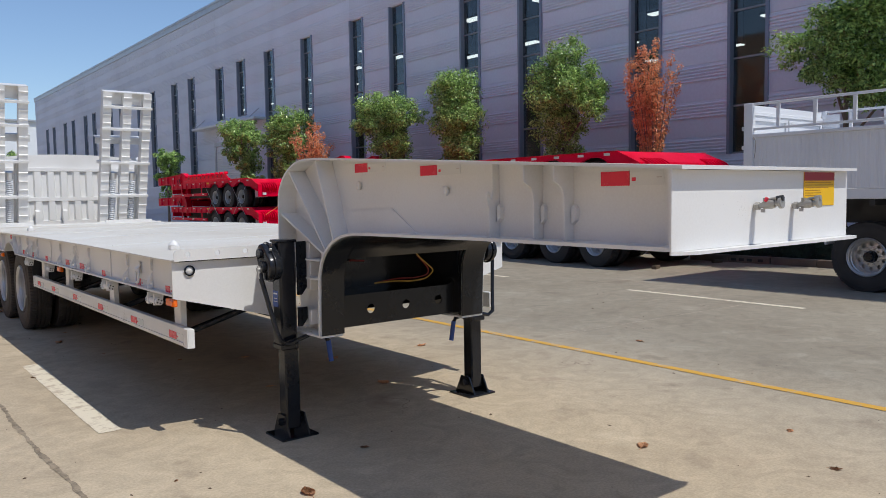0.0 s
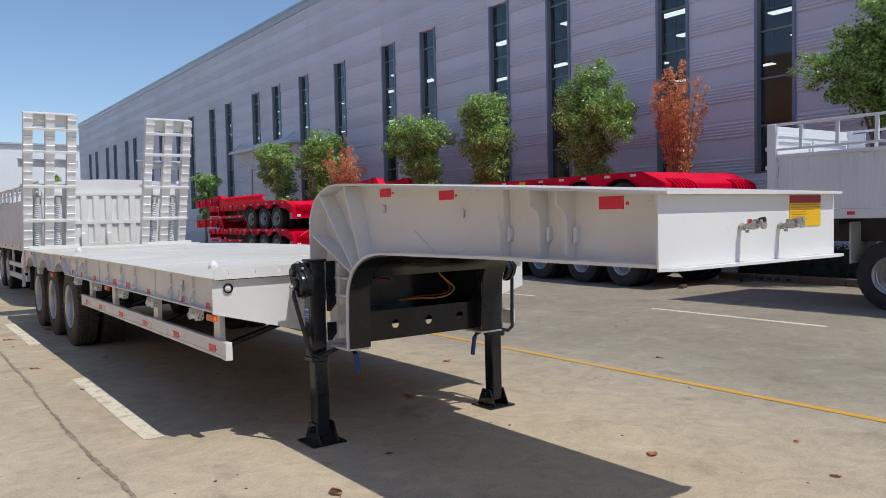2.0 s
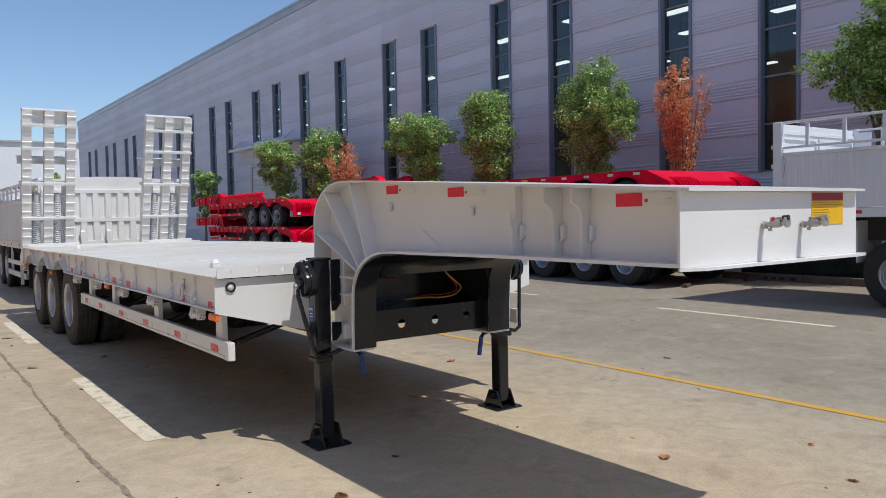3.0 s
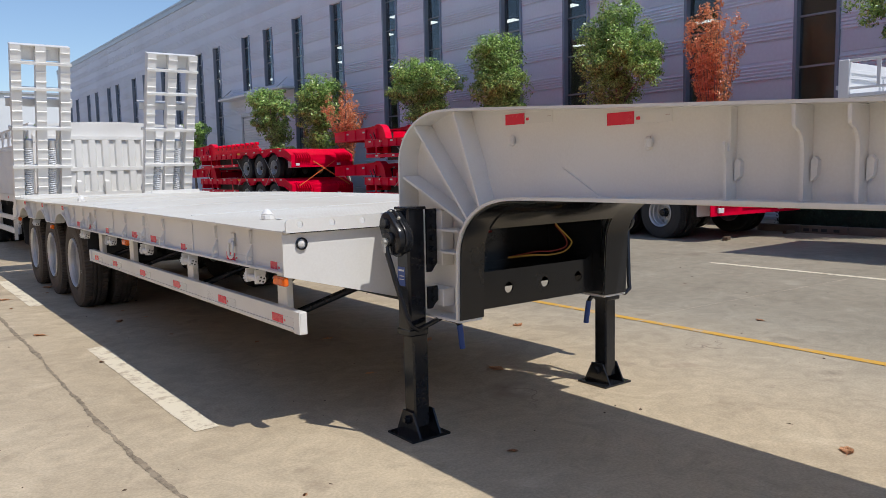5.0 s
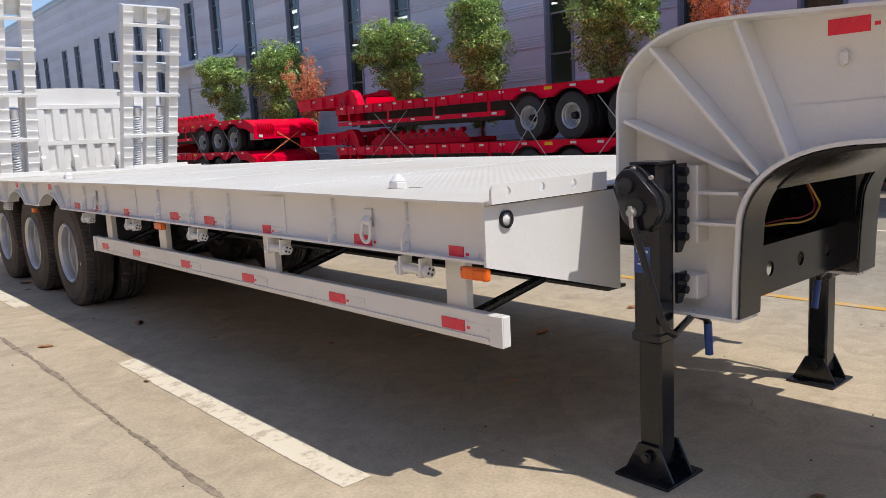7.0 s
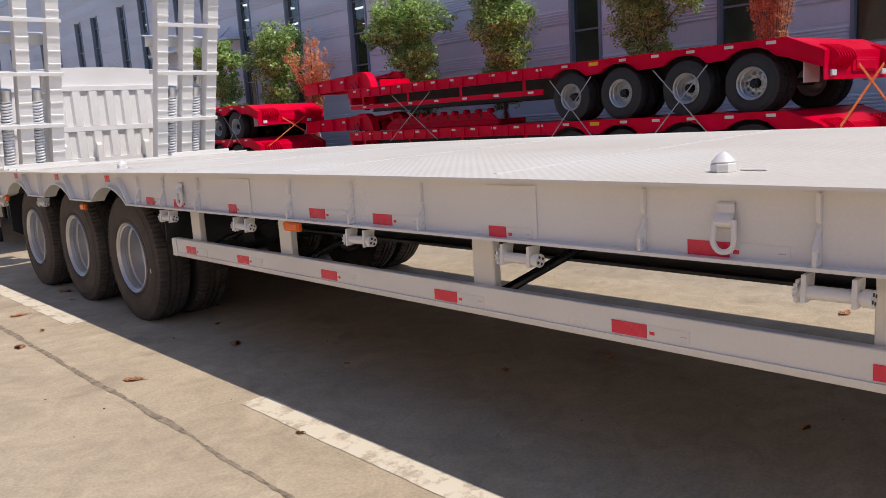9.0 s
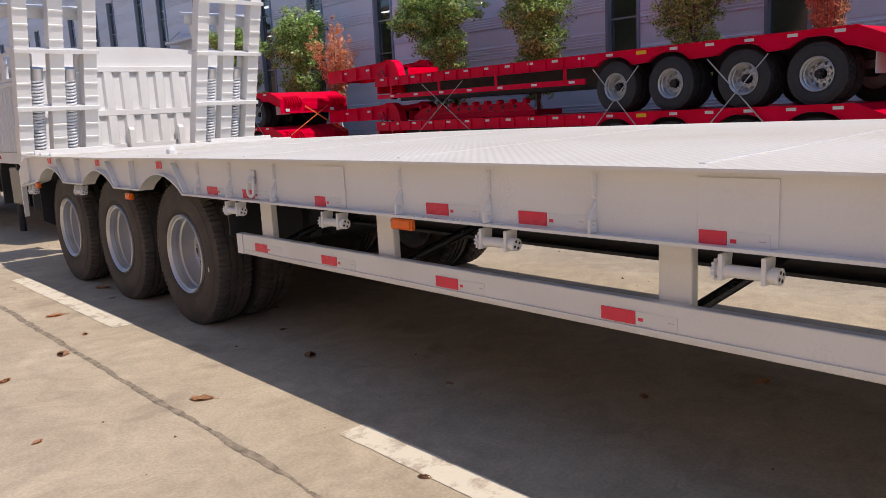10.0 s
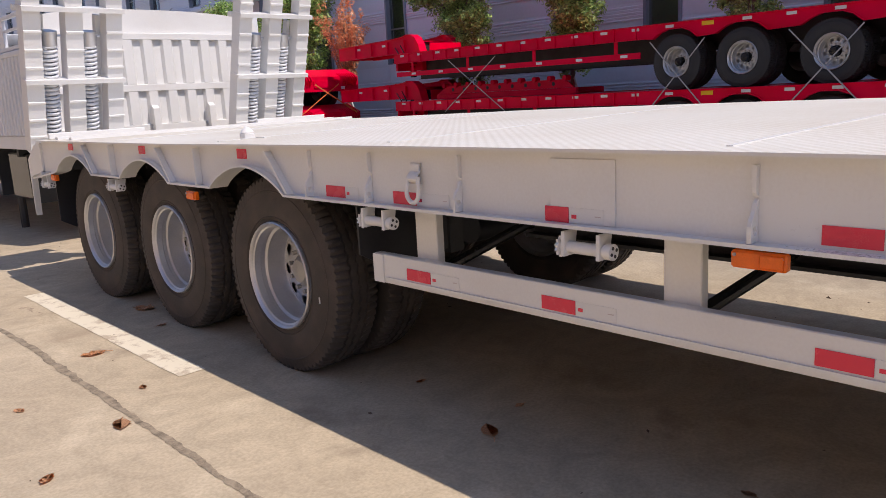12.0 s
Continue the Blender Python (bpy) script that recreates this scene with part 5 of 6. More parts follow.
# ---- white stake-side trailers parked round about ----
def ribbed_wall(length, z0, z1, x, pitch=0.13, depth=0.03):
    """A pressed sheet wall along y, its ribs standing towards -x."""
    pts = []
    y = 0.0
    while y < length - pitch:
        pts += [(y, x), (y + pitch * 0.30, x), (y + pitch * 0.42, x - depth), (y + pitch * 0.86, x - depth), (y + pitch * 0.98, x)]
        y += pitch
    pts.append((length, x))
    bm = bmesh.new()
    rows = [[bm.verts.new((px, py, z)) for z in (z0, z1)] for py, px in pts]
    back = [[bm.verts.new((x + 0.03, py, z)) for z in (z0, z1)] for py in (0, length)]
    for a, b in zip(rows, rows[1:]):
        bm.faces.new((a[0], b[0], b[1], a[1]))
    bm.faces.new((back[0][0], back[0][1], back[1][1], back[1][0]))
    bm.faces.new((rows[0][0], rows[0][1], back[0][1], back[0][0]))
    bm.faces.new((rows[-1][0], back[1][0], back[1][1], rows[-1][1]))
    bm.faces.new([r[1] for r in rows] + [back[1][1], back[0][1]])
    return bm


def fence(parent, length, x, z0, z1, step, half=0.018):
    """A stake rail: two long tubes with uprights between them."""
    for z in (z0, z1):
        part("stake_rail", boxes(((x - 0.02, 0, z - 0.02), (x + 0.02, length, z + 0.02)), bev=0.004), GREYWALL, parent, "white stake rail tube")
    bm = boxes(((x - 0.018, -half, z0 + 0.021), (x + 0.018, half, z1 - 0.021)))
    me = bpy.data.meshes.new("stake")
    bm.to_mesh(me)
    bm.free()
    y = half + 0.02
    while y < length:
        piece("stake", me, GREYWALL, parent, at=pose(0, y, 0))
        y += step


def stake_trailer(label, at, length, floor, wall_top, rail_top, wide, step, axles, hub_z, board, rib=0.03, inset=0.05):
    t = thing("stake_trailer", label, "trailer", "parked stake trailers", at)
    part("floor", boxes(((0.0, 0.0, floor - 0.16), (wide, length, floor)), bev=0.01), GREYWALL, t)
    for x, flip in ((0.0, 1), (wide, -1)):
        bm = ribbed_wall(length, floor + 0.002, wall_top, 0.0, depth=rib)
        if flip < 0:
            bm.transform(Matrix.Translation((wide, 0, 0)) @ Matrix.Diagonal((-1, 1, 1, 1)))
        w = part("side_wall", bm, GREYWALL, t, "white pressed sheet side")
        part("top_rail", boxes(((x - 0.035, 0, wall_top + 0.001), (x + 0.035, length, wall_top + 0.06)), bev=0.008), GREYWALL, w)
        part("corner_post", boxes(((x - 0.045, -0.03, floor - 0.16), (x + 0.045, 0.05, rail_top)), bev=0.008), GREYWALL, w)
        part("corner_post", boxes(((x - 0.045, length - (0.05 if board else 0.13), floor - 0.16), (x + 0.045, length + 0.03, rail_top + 0.021)), bev=0.008), GREYWALL, w)
        fence(w, length, x, wall_top + (0.09 if board else 0.145), rail_top, step, 0.12 if board else 0.027)
        if board:
            part("stake_bar", boxes(((x - 0.012, 0, (wall_top + rail_top) / 2 + 0.06), (x + 0.012, length, (wall_top + rail_top) / 2 + 0.085))), GREYWALL, w)
    part("end_wall", boxes(((0.05, length - 0.04, floor), (wide - 0.05, length, wall_top if board else rail_top)), bev=0.005), GREYWALL, t)
    for x in (0.75, wide - 0.85):
        part("chassis_beam", boxes(((x, 0.1, floor - 0.55), (x + 0.10, length - 0.1, floor - 0.165)), bev=0.005), DARK, t)
    y = 0.4
    while y < length:
        part("cross_member", boxes(((0.06, y - 0.04, floor - 0.26), (0.745, y + 0.04, floor - 0.164))), DARK, t)
        part("cross_member", boxes(((wide - 0.745, y - 0.04, floor - 0.26), (wide - 0.06, y + 0.04, floor - 0.164))), DARK, t)
        y += 0.9
    for y in axles:
        part("axle", rods(([(0.5, y, hub_z), (wide - 0.5, y, hub_z)], 0.07), seg=12), DARK, t)
        for x, f in ((inset, False), (inset + 0.6, True), (wide - inset - 0.6, False), (wide - inset, True)):
            outer = x in (inset, wide - inset)
            w = wheel(t, x, y, hub_z, f, LONGHUB if outer else None, BLACK, "black hub")
            w.scale = [hub_z / 0.525] * 3
    for i in range(int(length / 1.4)):
        sticker(t, 0.5 + i * 1.4, floor - 0.05, -0.0005, red=0.12, film=0.0)
    if board:
        hb = part("headboard", prism(bmesh.new(), [(0.0, floor - 0.1), (wide, floor - 0.1), (wide, board - 0.22)] + [(wide / 2 + (wide / 2 - 0.03) * math.cos(k * math.pi / 16), board - 0.14 + 0.14 * math.sin(k * math.pi / 16) ** 0.9) for k in range(17)] + [(0.0, board - 0.22)], "y", -0.06, -0.032), WHITE, t, "white front wall with pressed panels and arched top")
        n = 11
        rows = ((floor + 0.05, floor + 0.42), (floor + 0.50, board - 0.335))
        pitch = (wide - 0.10) / n
        for z0, z1 in rows:
            for i in range(n + 1):
                c = 0.05 + pitch * i
                h = pitch * 0.22
                bm = bmesh.new()
                b = [bm.verts.new(p) for p in ((c - h - 0.025, -0.0605, z0), (c + h + 0.025, -0.0605, z0), (c + h + 0.025, -0.0605, z1), (c - h - 0.025, -0.0605, z1))]
                f = [bm.verts.new(p) for p in ((c - h, -0.10, z0), (c + h, -0.10, z0), (c + h, -0.10, z1), (c - h, -0.10, z1))]
                bm.faces.new(f)
                bm.faces.new(b[::-1])
                for k in range(4):
                    bm.faces.new((b[k], b[(k + 1) % 4], f[(k + 1) % 4], f[k]))
                part("pressed_rib", bm, WHITE, hb)
        for z0, z1 in ((floor - 0.1, rows[0][0] - 0.001), (rows[0][1] + 0.001, rows[1][0] - 0.001), (rows[1][1] + 0.001, rows[1][1] + 0.075)):
            part("belt", boxes(((0.01, -0.101, z0), (wide - 0.01, -0.0605, z1)), bev=0.005), WHITE, hb)
        for x in (0.665, 1.145, 1.835):
            part("bracket", prism(bmesh.new(), [(-0.19, floor - 0.05), (-0.113, floor - 0.05), (-0.113, floor + 0.26), (-0.15, floor + 0.26), (-0.19, floor + 0.225)], "x", x, x + 0.07), WHITE, hb)
    return t


def frame_bars(x0, x1, z0, z1, y0, y1, w=0.05):
    """Four bars round a panel."""
    return boxes(((x0, y0, z0), (x1, y1, z0 + w)), ((x0, y0, z1 - w), (x1, y1, z1)), ((x0, y0, z0 + w), (x0 + w, y1, z1 - w)), ((x1 - w, y0, z0 + w), (x1, y1, z1 - w)), bev=0.005)


back_trailer = stake_trailer("white stake trailer parked behind the low-bed's ramps", (0.55, 11.1, 0), 9.0, 1.22, 2.08, 2.50, 2.65, 0.80, (6.2, 7.5), 0.52, 2.545)
# dark sheets and a black box added to darken the space under the floor
for y in (0.9, 2.5, 5.4):
    part("cross_panel", boxes(((0.12, y, 0.42), (2.53, y + 0.04, 1.055))), DARK, back_trailer, "dark sheet added to darken the space under the floor")
part("dark_box", boxes(((0.10, 1.1, 0.45), (0.60, 1.9, 1.0)), bev=0.02), BLACK, back_trailer, "black box added to darken the space under the floor")
arch = [(-0.02 + 2.69 * k / 12, 2.53 + 0.16 * math.sin(k * math.pi / 12)) for k in range(13)]
part("cover", prism(bmesh.new(), arch + [(u, v - 0.012) for u, v in reversed(arch)], "y", 4.5, 9.0), GREYWALL, back_trailer, "white arched roof sheet")
for x in (0.25, 2.4):
    part("stand", rods(([(x, 2.2, 0.0), (x, 2.2, 1.06)], 0.05), seg=8), DARK, back_trailer)
part("side_guard", boxes(((0.02, 2.6, 0.38), (0.07, 5.6, 0.50)), ((0.02, 2.6, 0.66), (0.07, 5.6, 0.76)), ((0.0705, 2.7, 0.38), (0.12, 2.8, 1.06)), ((0.0705, 5.3, 0.38), (0.12, 5.4, 1.06)), bev=0.005), GREYWALL, back_trailer)
side_trailer = stake_trailer("white stake trailer with ribbed sides standing on the road", (10.36, -4.30, 0), 6.0, 1.62, 2.49, 3.05, 2.60, 0.60, (4.22, 2.89), 0.545, 0, 0.010, 0.42)
part("mud_guard", boxes(((0.40, 4.84, 0.72), (1.0, 4.86, 1.40)), bev=0.004), GREYWALL, side_trailer, "pale mud guard")
part("upper_board", boxes(((2.54, 5.62, 2.56), (2.555, 5.94, 3.0))), GREYWALL, side_trailer, "white board behind the stake rail")
# framed panels on the tail gate, its hinges and a pin on a wire
for x0, x1 in ((0.10, 1.23), (1.29, 2.50)):
    for z0, z1 in ((1.66, 2.20), (2.26, 2.84)):
        part("pressed_panel", frame_bars(x0, x1, z0, z1, 5.925, 5.958), GREYWALL, side_trailer)
part("belt", boxes(((0.06, 5.93, 2.88), (2.54, 5.958, 2.94)), bev=0.005), GREYWALL, side_trailer)
for z in (1.75, 2.30, 2.62):
    part("hinge", boxes(((-0.03, 6.032, z), (0.02, 6.075, z + 0.07)), bev=0.008), GREYWALL, side_trailer)
part("pin_wire", rods(([(-0.055, 5.84, 2.50), (-0.06, 5.80, 2.42), (-0.06, 5.81, 2.25), (-0.055, 5.83, 2.15)], 0.006), seg=6), CAST, side_trailer, "rusty pin on a wire", True)


# ---- red low-bed trailers, stacked in pairs ----
def red_trailer(label, axles, length, wide=2.85, neck=4.1):
    t = thing("red_lowbed_trailer", label, "trailer", "stacked red trailers")
    top = 1.25
    part("deck", prism(bmesh.new(), [(0.0, 1.0), (0.60, top), (length, top), (length, top - 0.05), (0.60, top - 0.05), (0.0, 0.95)], "x", 0.013, wide - 0.013), RED, t, "red sheet deck")
    ys = [1.28, 2.63, 4.20, 5.58] if axles == 4 else [1.58 + 1.31 * i for i in range(axles)]
    low = [(0.0, 0.72), (0.25, 0.80), (0.62, 0.93)]
    for c in ys:
        low += [(c - 0.50, 0.96), (c - 0.34, 1.08), (c - 0.16, 1.14), (c + 0.16, 1.14), (c + 0.34, 1.08), (c + 0.50, 0.98)]
    low += [(ys[-1] + 0.75, 1.0), (length, 1.0)]
    for side in (0, 1):
        a, b = (wide - 0.012, wide) if side else (0.0, 0.012)
        beam = part("side_beam", prism(bmesh.new(), low + [(length, top), (0.60, top), (0.0, 1.0)], "x", a, b), RED, t, "red side beam with arches and white stickers")
        a, b = (wide - 0.06, wide + 0.04) if side else (-0.04, 0.06)
        part("flange", strip(bmesh.new(), low, a, b, 0.012), RED, beam)
        part("flange", boxes(((a, 0.60, top + 0.001), (b, length, top + 0.014))), RED, beam)
        x = wide + 0.001 if side else -0.031
        bm = boxes(((x, -0.012, 1.014), (x + 0.03, 0.012, top - 0.002)))
        me = bpy.data.meshes.new("stiffener")
        bm.to_mesh(me)
        bm.free()
        y = ys[-1] + 0.9
        while y < length - 0.2:
            piece("stiffener", me, RED, beam, at=pose(0, y, 0))
            y += 0.55
        g = part("side_guard", boxes(((a + 0.03, ys[-1] + 0.81, 0.635), (b - 0.03, length - 0.1, 0.758)), bev=0.005), RED, t)
        y = ys[-1] + 1.42
        while y < length:
            part("post", boxes(((a + 0.045, y - 0.05, 0.760), (b - 0.045, y + 0.05, 0.999))), RED, g)
            y += 2.35
    tag = boxes(((-0.0045, -0.09, -0.0275), (-0.001, 0.09, 0.0275)))
    tag_me = bpy.data.meshes.new("reflector")
    tag.to_mesh(tag_me)
    tag.free()
    y = 0.9
    while y < length:
        piece("reflector", tag_me, FILM, t, at=pose(0, y, 1.1975))
        y += 0.80
    y = ys[-1] + 1.2
    while y < length:
        piece("reflector", tag_me, FILM, t, at=pose(-0.010, y, 0.70))
        y += 1.2
    part("marker", boxes(((-0.006, ys[min(2, axles - 1)] + 0.55, 1.15), (-0.001, ys[min(2, axles - 1)] + 0.80, 1.225))), YELLOW, t, "yellow plate")
    # rear end with rows of hinge lugs
    rear = part("rear_plate", boxes(((0.0, -0.03, 0.50), (wide, -0.001, 0.985)), bev=0.006), RED, t, "red rear plate with hinge lugs and lamps")
    for x0 in (0.18, wide - 0.78):
        for i in range(7):
            x = x0 + i * 0.10
            pts = [(-0.031, 0.66), (-0.031, 0.988), (0.0, 1.004), (0.16, 1.093), (0.12, 1.098), (0.0, 1.050), (-0.10, 1.0), (-0.165, 0.935), (-0.19, 0.86), (-0.16, 0.81), (-0.13, 0.80), (-0.09, 0.73)]
            part("lug", prism(bmesh.new(), pts, "x", x, x + 0.03), RED, rear)
        part("lamp", boxes(((x0 + 0.0, -0.075, 0.56), (x0 + 0.16, -0.0315, 0.66)), bev=0.008), GREYWALL, rear, "grey lamp housing")
    part("pin_rail", boxes(((0.95, -0.06, 0.62), (1.9, -0.0315, 0.86)), bev=0.008), RED, rear)
    part("plate", boxes(((1.05, -0.072, 0.66), (1.8, -0.0605, 0.82)), bev=0.005), RED, rear)
    part("mud_flap", boxes(((0.05, 0.34, 0.48), (0.60, 0.35, 0.90))), GREYWALL, t, "pale mud flap")
    part("mud_flap", boxes(((wide - 0.60, 0.34, 0.48), (wide - 0.05, 0.35, 0.90))), GREYWALL, t, "pale mud flap")
    for x in (0.85, wide - 0.85):
        for y0, y1, z in ((0.5, ys[-1] + 0.85, 0.76), (ys[-1] + 0.851, length - 0.1, 0.55)):
            part("main_beam", prism(bmesh.new(), [(x - 0.07, z), (x + 0.07, z), (x + 0.07, z + 0.015), (x + 0.006, z + 0.015), (x + 0.006, top - 0.051), (x - 0.006, top - 0.051), (x - 0.006, z + 0.015), (x - 0.07, z + 0.015)], "y", y0, y1), DARK, t)
    for y in ys:
        part("axle", rods(([(0.6, y, 0.53), (wide - 0.6, y, 0.53)], 0.075), seg=12), DARK, t)
        wheel(t, 0.03, y, 0.53, False, LONGHUB, BLACK, "black hub", turn=17 * y)
        wheel(t, 0.65, y, 0.53, True)
        wheel(t, wide - 0.65, y, 0.53, False)
        wheel(t, wide - 0.03, y, 0.53, True, LONGHUB, BLACK, "black hub")
    # gooseneck
    L = length
    arm_top = [(L - 0.40, top), (L - 0.30, top + 0.28), (L - 0.16, top + 0.46), (L + 0.04, top + 0.56), (L + 0.28, top + 0.58), (L + 0.48, top + 0.53), (L + 1.0, top + 0.50), (L + neck, top + 0.42)]
    arm_low = [(L + neck, top + 0.05), (L + 0.6, top + 0.08), (L + 0.25, top + 0.04), (L + 0.05, top - 0.10), (L, top - 0.45), (L - 0.40, top - 0.45)]
    for x in (0.70, wide - 0.84):
        n = part("neck_beam", prism(bmesh.new(), arm_top + arm_low, "x", x, x + 0.14), RED, t, "red gooseneck beam with rounded hump")
        part("flange", strip(bmesh.new(), arm_top, x - 0.06, x + 0.20, 0.014), RED, n)
        for y, z in ((L + 1.4, top + 0.32), (L + 2.8, top + 0.30)):
            part("reflector", boxes(((x - 0.0045, y, z), (x - 0.001, y + 0.18, z + 0.06))), FILM, n)
    for x in (0.62, wide - 0.69):
        for y in (L + 0.35, L + 1.2, L + 2.1, L + 3.0):
            if y < L + neck - 0.2:
                part("neck_rib", boxes(((x, y, top + 0.09), (x + 0.07, y + 0.014, top + 0.44))), RED, t)
    part("hose", rods(([(0.64, L + 0.55, top + 0.30), (0.60, L + 0.30, top + 0.05), (0.55, L + 0.10, top - 0.20), (0.50, L - 0.4, top - 0.25)], 0.018), seg=8), BLACK, t, "black air hose", True)
    part("hose", rods(([(0.66, L + 0.85, top + 0.25), (0.58, L + 0.45, top - 0.05), (0.52, L + 0.12, top - 0.32), (0.50, L - 0.3, top - 0.35)], 0.016), seg=8), BLACK, t, "black air hose", True)
    # dark box added to stand for the dark gap between the beams
    part("neck_gap_fill", boxes(((0.86, L + 0.25, top + 0.03), (wide - 0.86, L + 0.9, top + 0.32)), bev=0.01), DARK, t, "dark box added for the dark gap between the neck beams")
    part("neck_plate", boxes(((0.845, L + 0.2, top + 0.38), (wide - 0.845, L + neck, top + 0.40)), ((0.845, L + neck - 0.03, top + 0.06), (wide - 0.845, L + neck, top + 0.379)), ((0.845, L - 0.6, top + 0.02), (wide - 0.845, L - 0.58, top + 0.30))), RED, t)
    part("front_beam", boxes(((0.05, L - 0.08, 0.80), (wide - 0.05, L - 0.001, top - 0.052)), bev=0.008), RED, t)
    for x in (0.75, wide - 0.75):
        part("landing_leg", boxes(((x - 0.07, L + 0.05, 0.62), (x + 0.07, L + 0.19, 1.3)), bev=0.01), BLACK, t)
    return t


def strap(points, width, mat, label):
    bm = bmesh.new()
    for a, b in zip(points, points[1:]):
        a, b = Vector(a), Vector(b)
        d = (b - a).normalized()
        n = d.cross(Vector((1, 0, 0)) if abs(d.x) < 0.6 else Vector((0, 1, 0))).normalized() * width / 2
        f = d.cross(n).normalized() * 0.003
        vs = [bm.verts.new(p) for p in (a - n - f, a + n - f, b + n - f, b - n - f, a - n + f, a + n + f, b + n + f, b - n + f)]
        for q in ((0, 1, 2, 3), (7, 6, 5, 4), (0, 4, 5, 1), (1, 5, 6, 2), (2, 6, 7, 3), (3, 7, 4, 0)):
            bm.faces.new([vs[i] for i in q])
    return tagged(part("lashing_strap", bm, mat), label, "strap", "lashing straps")


LONG = red_trailer("glossy red four-axle low-bed trailer in a stack of two", 4, 14.9)
STACK = pose(11.06, 4.46, 0, 0, 0, -5.0)
LONG.matrix_basis = STACK
upper = copy_thing(LONG, STACK @ pose(0.08, 0.06, 1.231, 0.322, 0, 0))
SHORT = red_trailer("glossy red three-axle low-bed trailer in a stack of two", 3, 9.3, neck=3.6)
STACK2 = pose(11.68, 23.75, 0, 0, 0, 2.0)
SHORT.matrix_basis = STACK2
upper2 = copy_thing(SHORT, STACK2 @ pose(0.05, 0.05, 1.19, -0.5, 0, 0))

# red ramp with lugs lying on the lower deck
rp = thing("spare_ramp", "red steel ramp with round lugs on the lower deck", "ramp")
rp.matrix_basis = STACK @ pose(0.45, 0, 1.266)
part("frame", boxes(((0.35, 8.8, 0.0), (0.45, 14.0, 0.14)), ((1.25, 8.8, 0.0), (1.35, 14.0, 0.14)), ((0.46, 8.8, 0.02), (1.24, 14.0, 0.05)), bev=0.008), RED, rp)
for i in range(10):
    y = 9.1 + i * 0.5
    part("lug", rods(([(0.30, y, 0.37), (0.46, y, 0.37)], 0.065), seg=16), RED, rp)
part("plate", prism(bmesh.new(), [(8.85, 0.145), (9.15, 0.345), (13.55, 0.345), (13.95, 0.145)], "x", 0.36, 0.40), RED, rp, "red side plate with holes")
for i in range(9):
    bm = bmesh.new()
    rod(bm, [(0.354, 9.5 + i * 0.47, 0.25), (0.3595, 9.5 + i * 0.47, 0.25)], 0.05, 14)
    part("hole", bm, DARK, rp)


copy_thing(rp, upper2.matrix_basis @ pose(0.15, -5.0, 1.266))


def on(m, *pts):
    return [m @ Vector(p) for p in pts]


up = upper.matrix_basis
for y in (5.05, 2.25):
    strap(on(STACK, (-0.06, y + 1.05, 0.93)) + on(up, (-0.06, y - 0.15, 0.93)), 0.022, WEB, "grey ratchet strap across a wheel")
    strap(on(STACK, (-0.075, y - 0.15, 0.93)) + on(up, (-0.075, y + 1.05, 0.93)), 0.022, WEB, "grey ratchet strap across a wheel")
strap(on(STACK, (-0.05, 12.6, 0.95)) + on(up, (-0.05, 10.6, 0.96)), 0.02, WEB, "grey ratchet strap between the decks")
strap(on(STACK, (-0.06, 10.3, 0.95)) + on(up, (-0.06, 12.4, 0.96)), 0.02, WEB, "grey ratchet strap between the decks")
strap(on(STACK, (0.25, -0.17, 0.95)) + on(up, (1.9, -0.17, 0.74)), 0.06, STRAP, "orange lashing strap at the stack's rear")
strap(on(STACK, (2.6, -0.18, 0.95)) + on(up, (0.9, -0.18, 0.74)), 0.06, STRAP, "orange lashing strap at the stack's rear")
up2 = upper2.matrix_basis
strap(on(STACK2, (0.25, -0.17, 0.95)) + on(up2, (1.9, -0.17, 0.74)), 0.03, STRAP, "orange lashing strap at the stack's rear")
strap(on(STACK2, (2.6, -0.18, 0.95)) + on(up2, (0.9, -0.18, 0.74)), 0.045, STRAP, "orange lashing strap at the stack's rear")
for y in (3.9, 1.2):
    strap(on(STACK2, (-0.06, y + 1.0, 0.93)) + on(up2, (-0.06, y - 0.2, 0.93)), 0.022, WEB, "grey ratchet strap across a wheel")
    strap(on(STACK2, (-0.075, y - 0.2, 0.93)) + on(up2, (-0.075, y + 1.0, 0.93)), 0.022, WEB, "grey ratchet strap across a wheel")


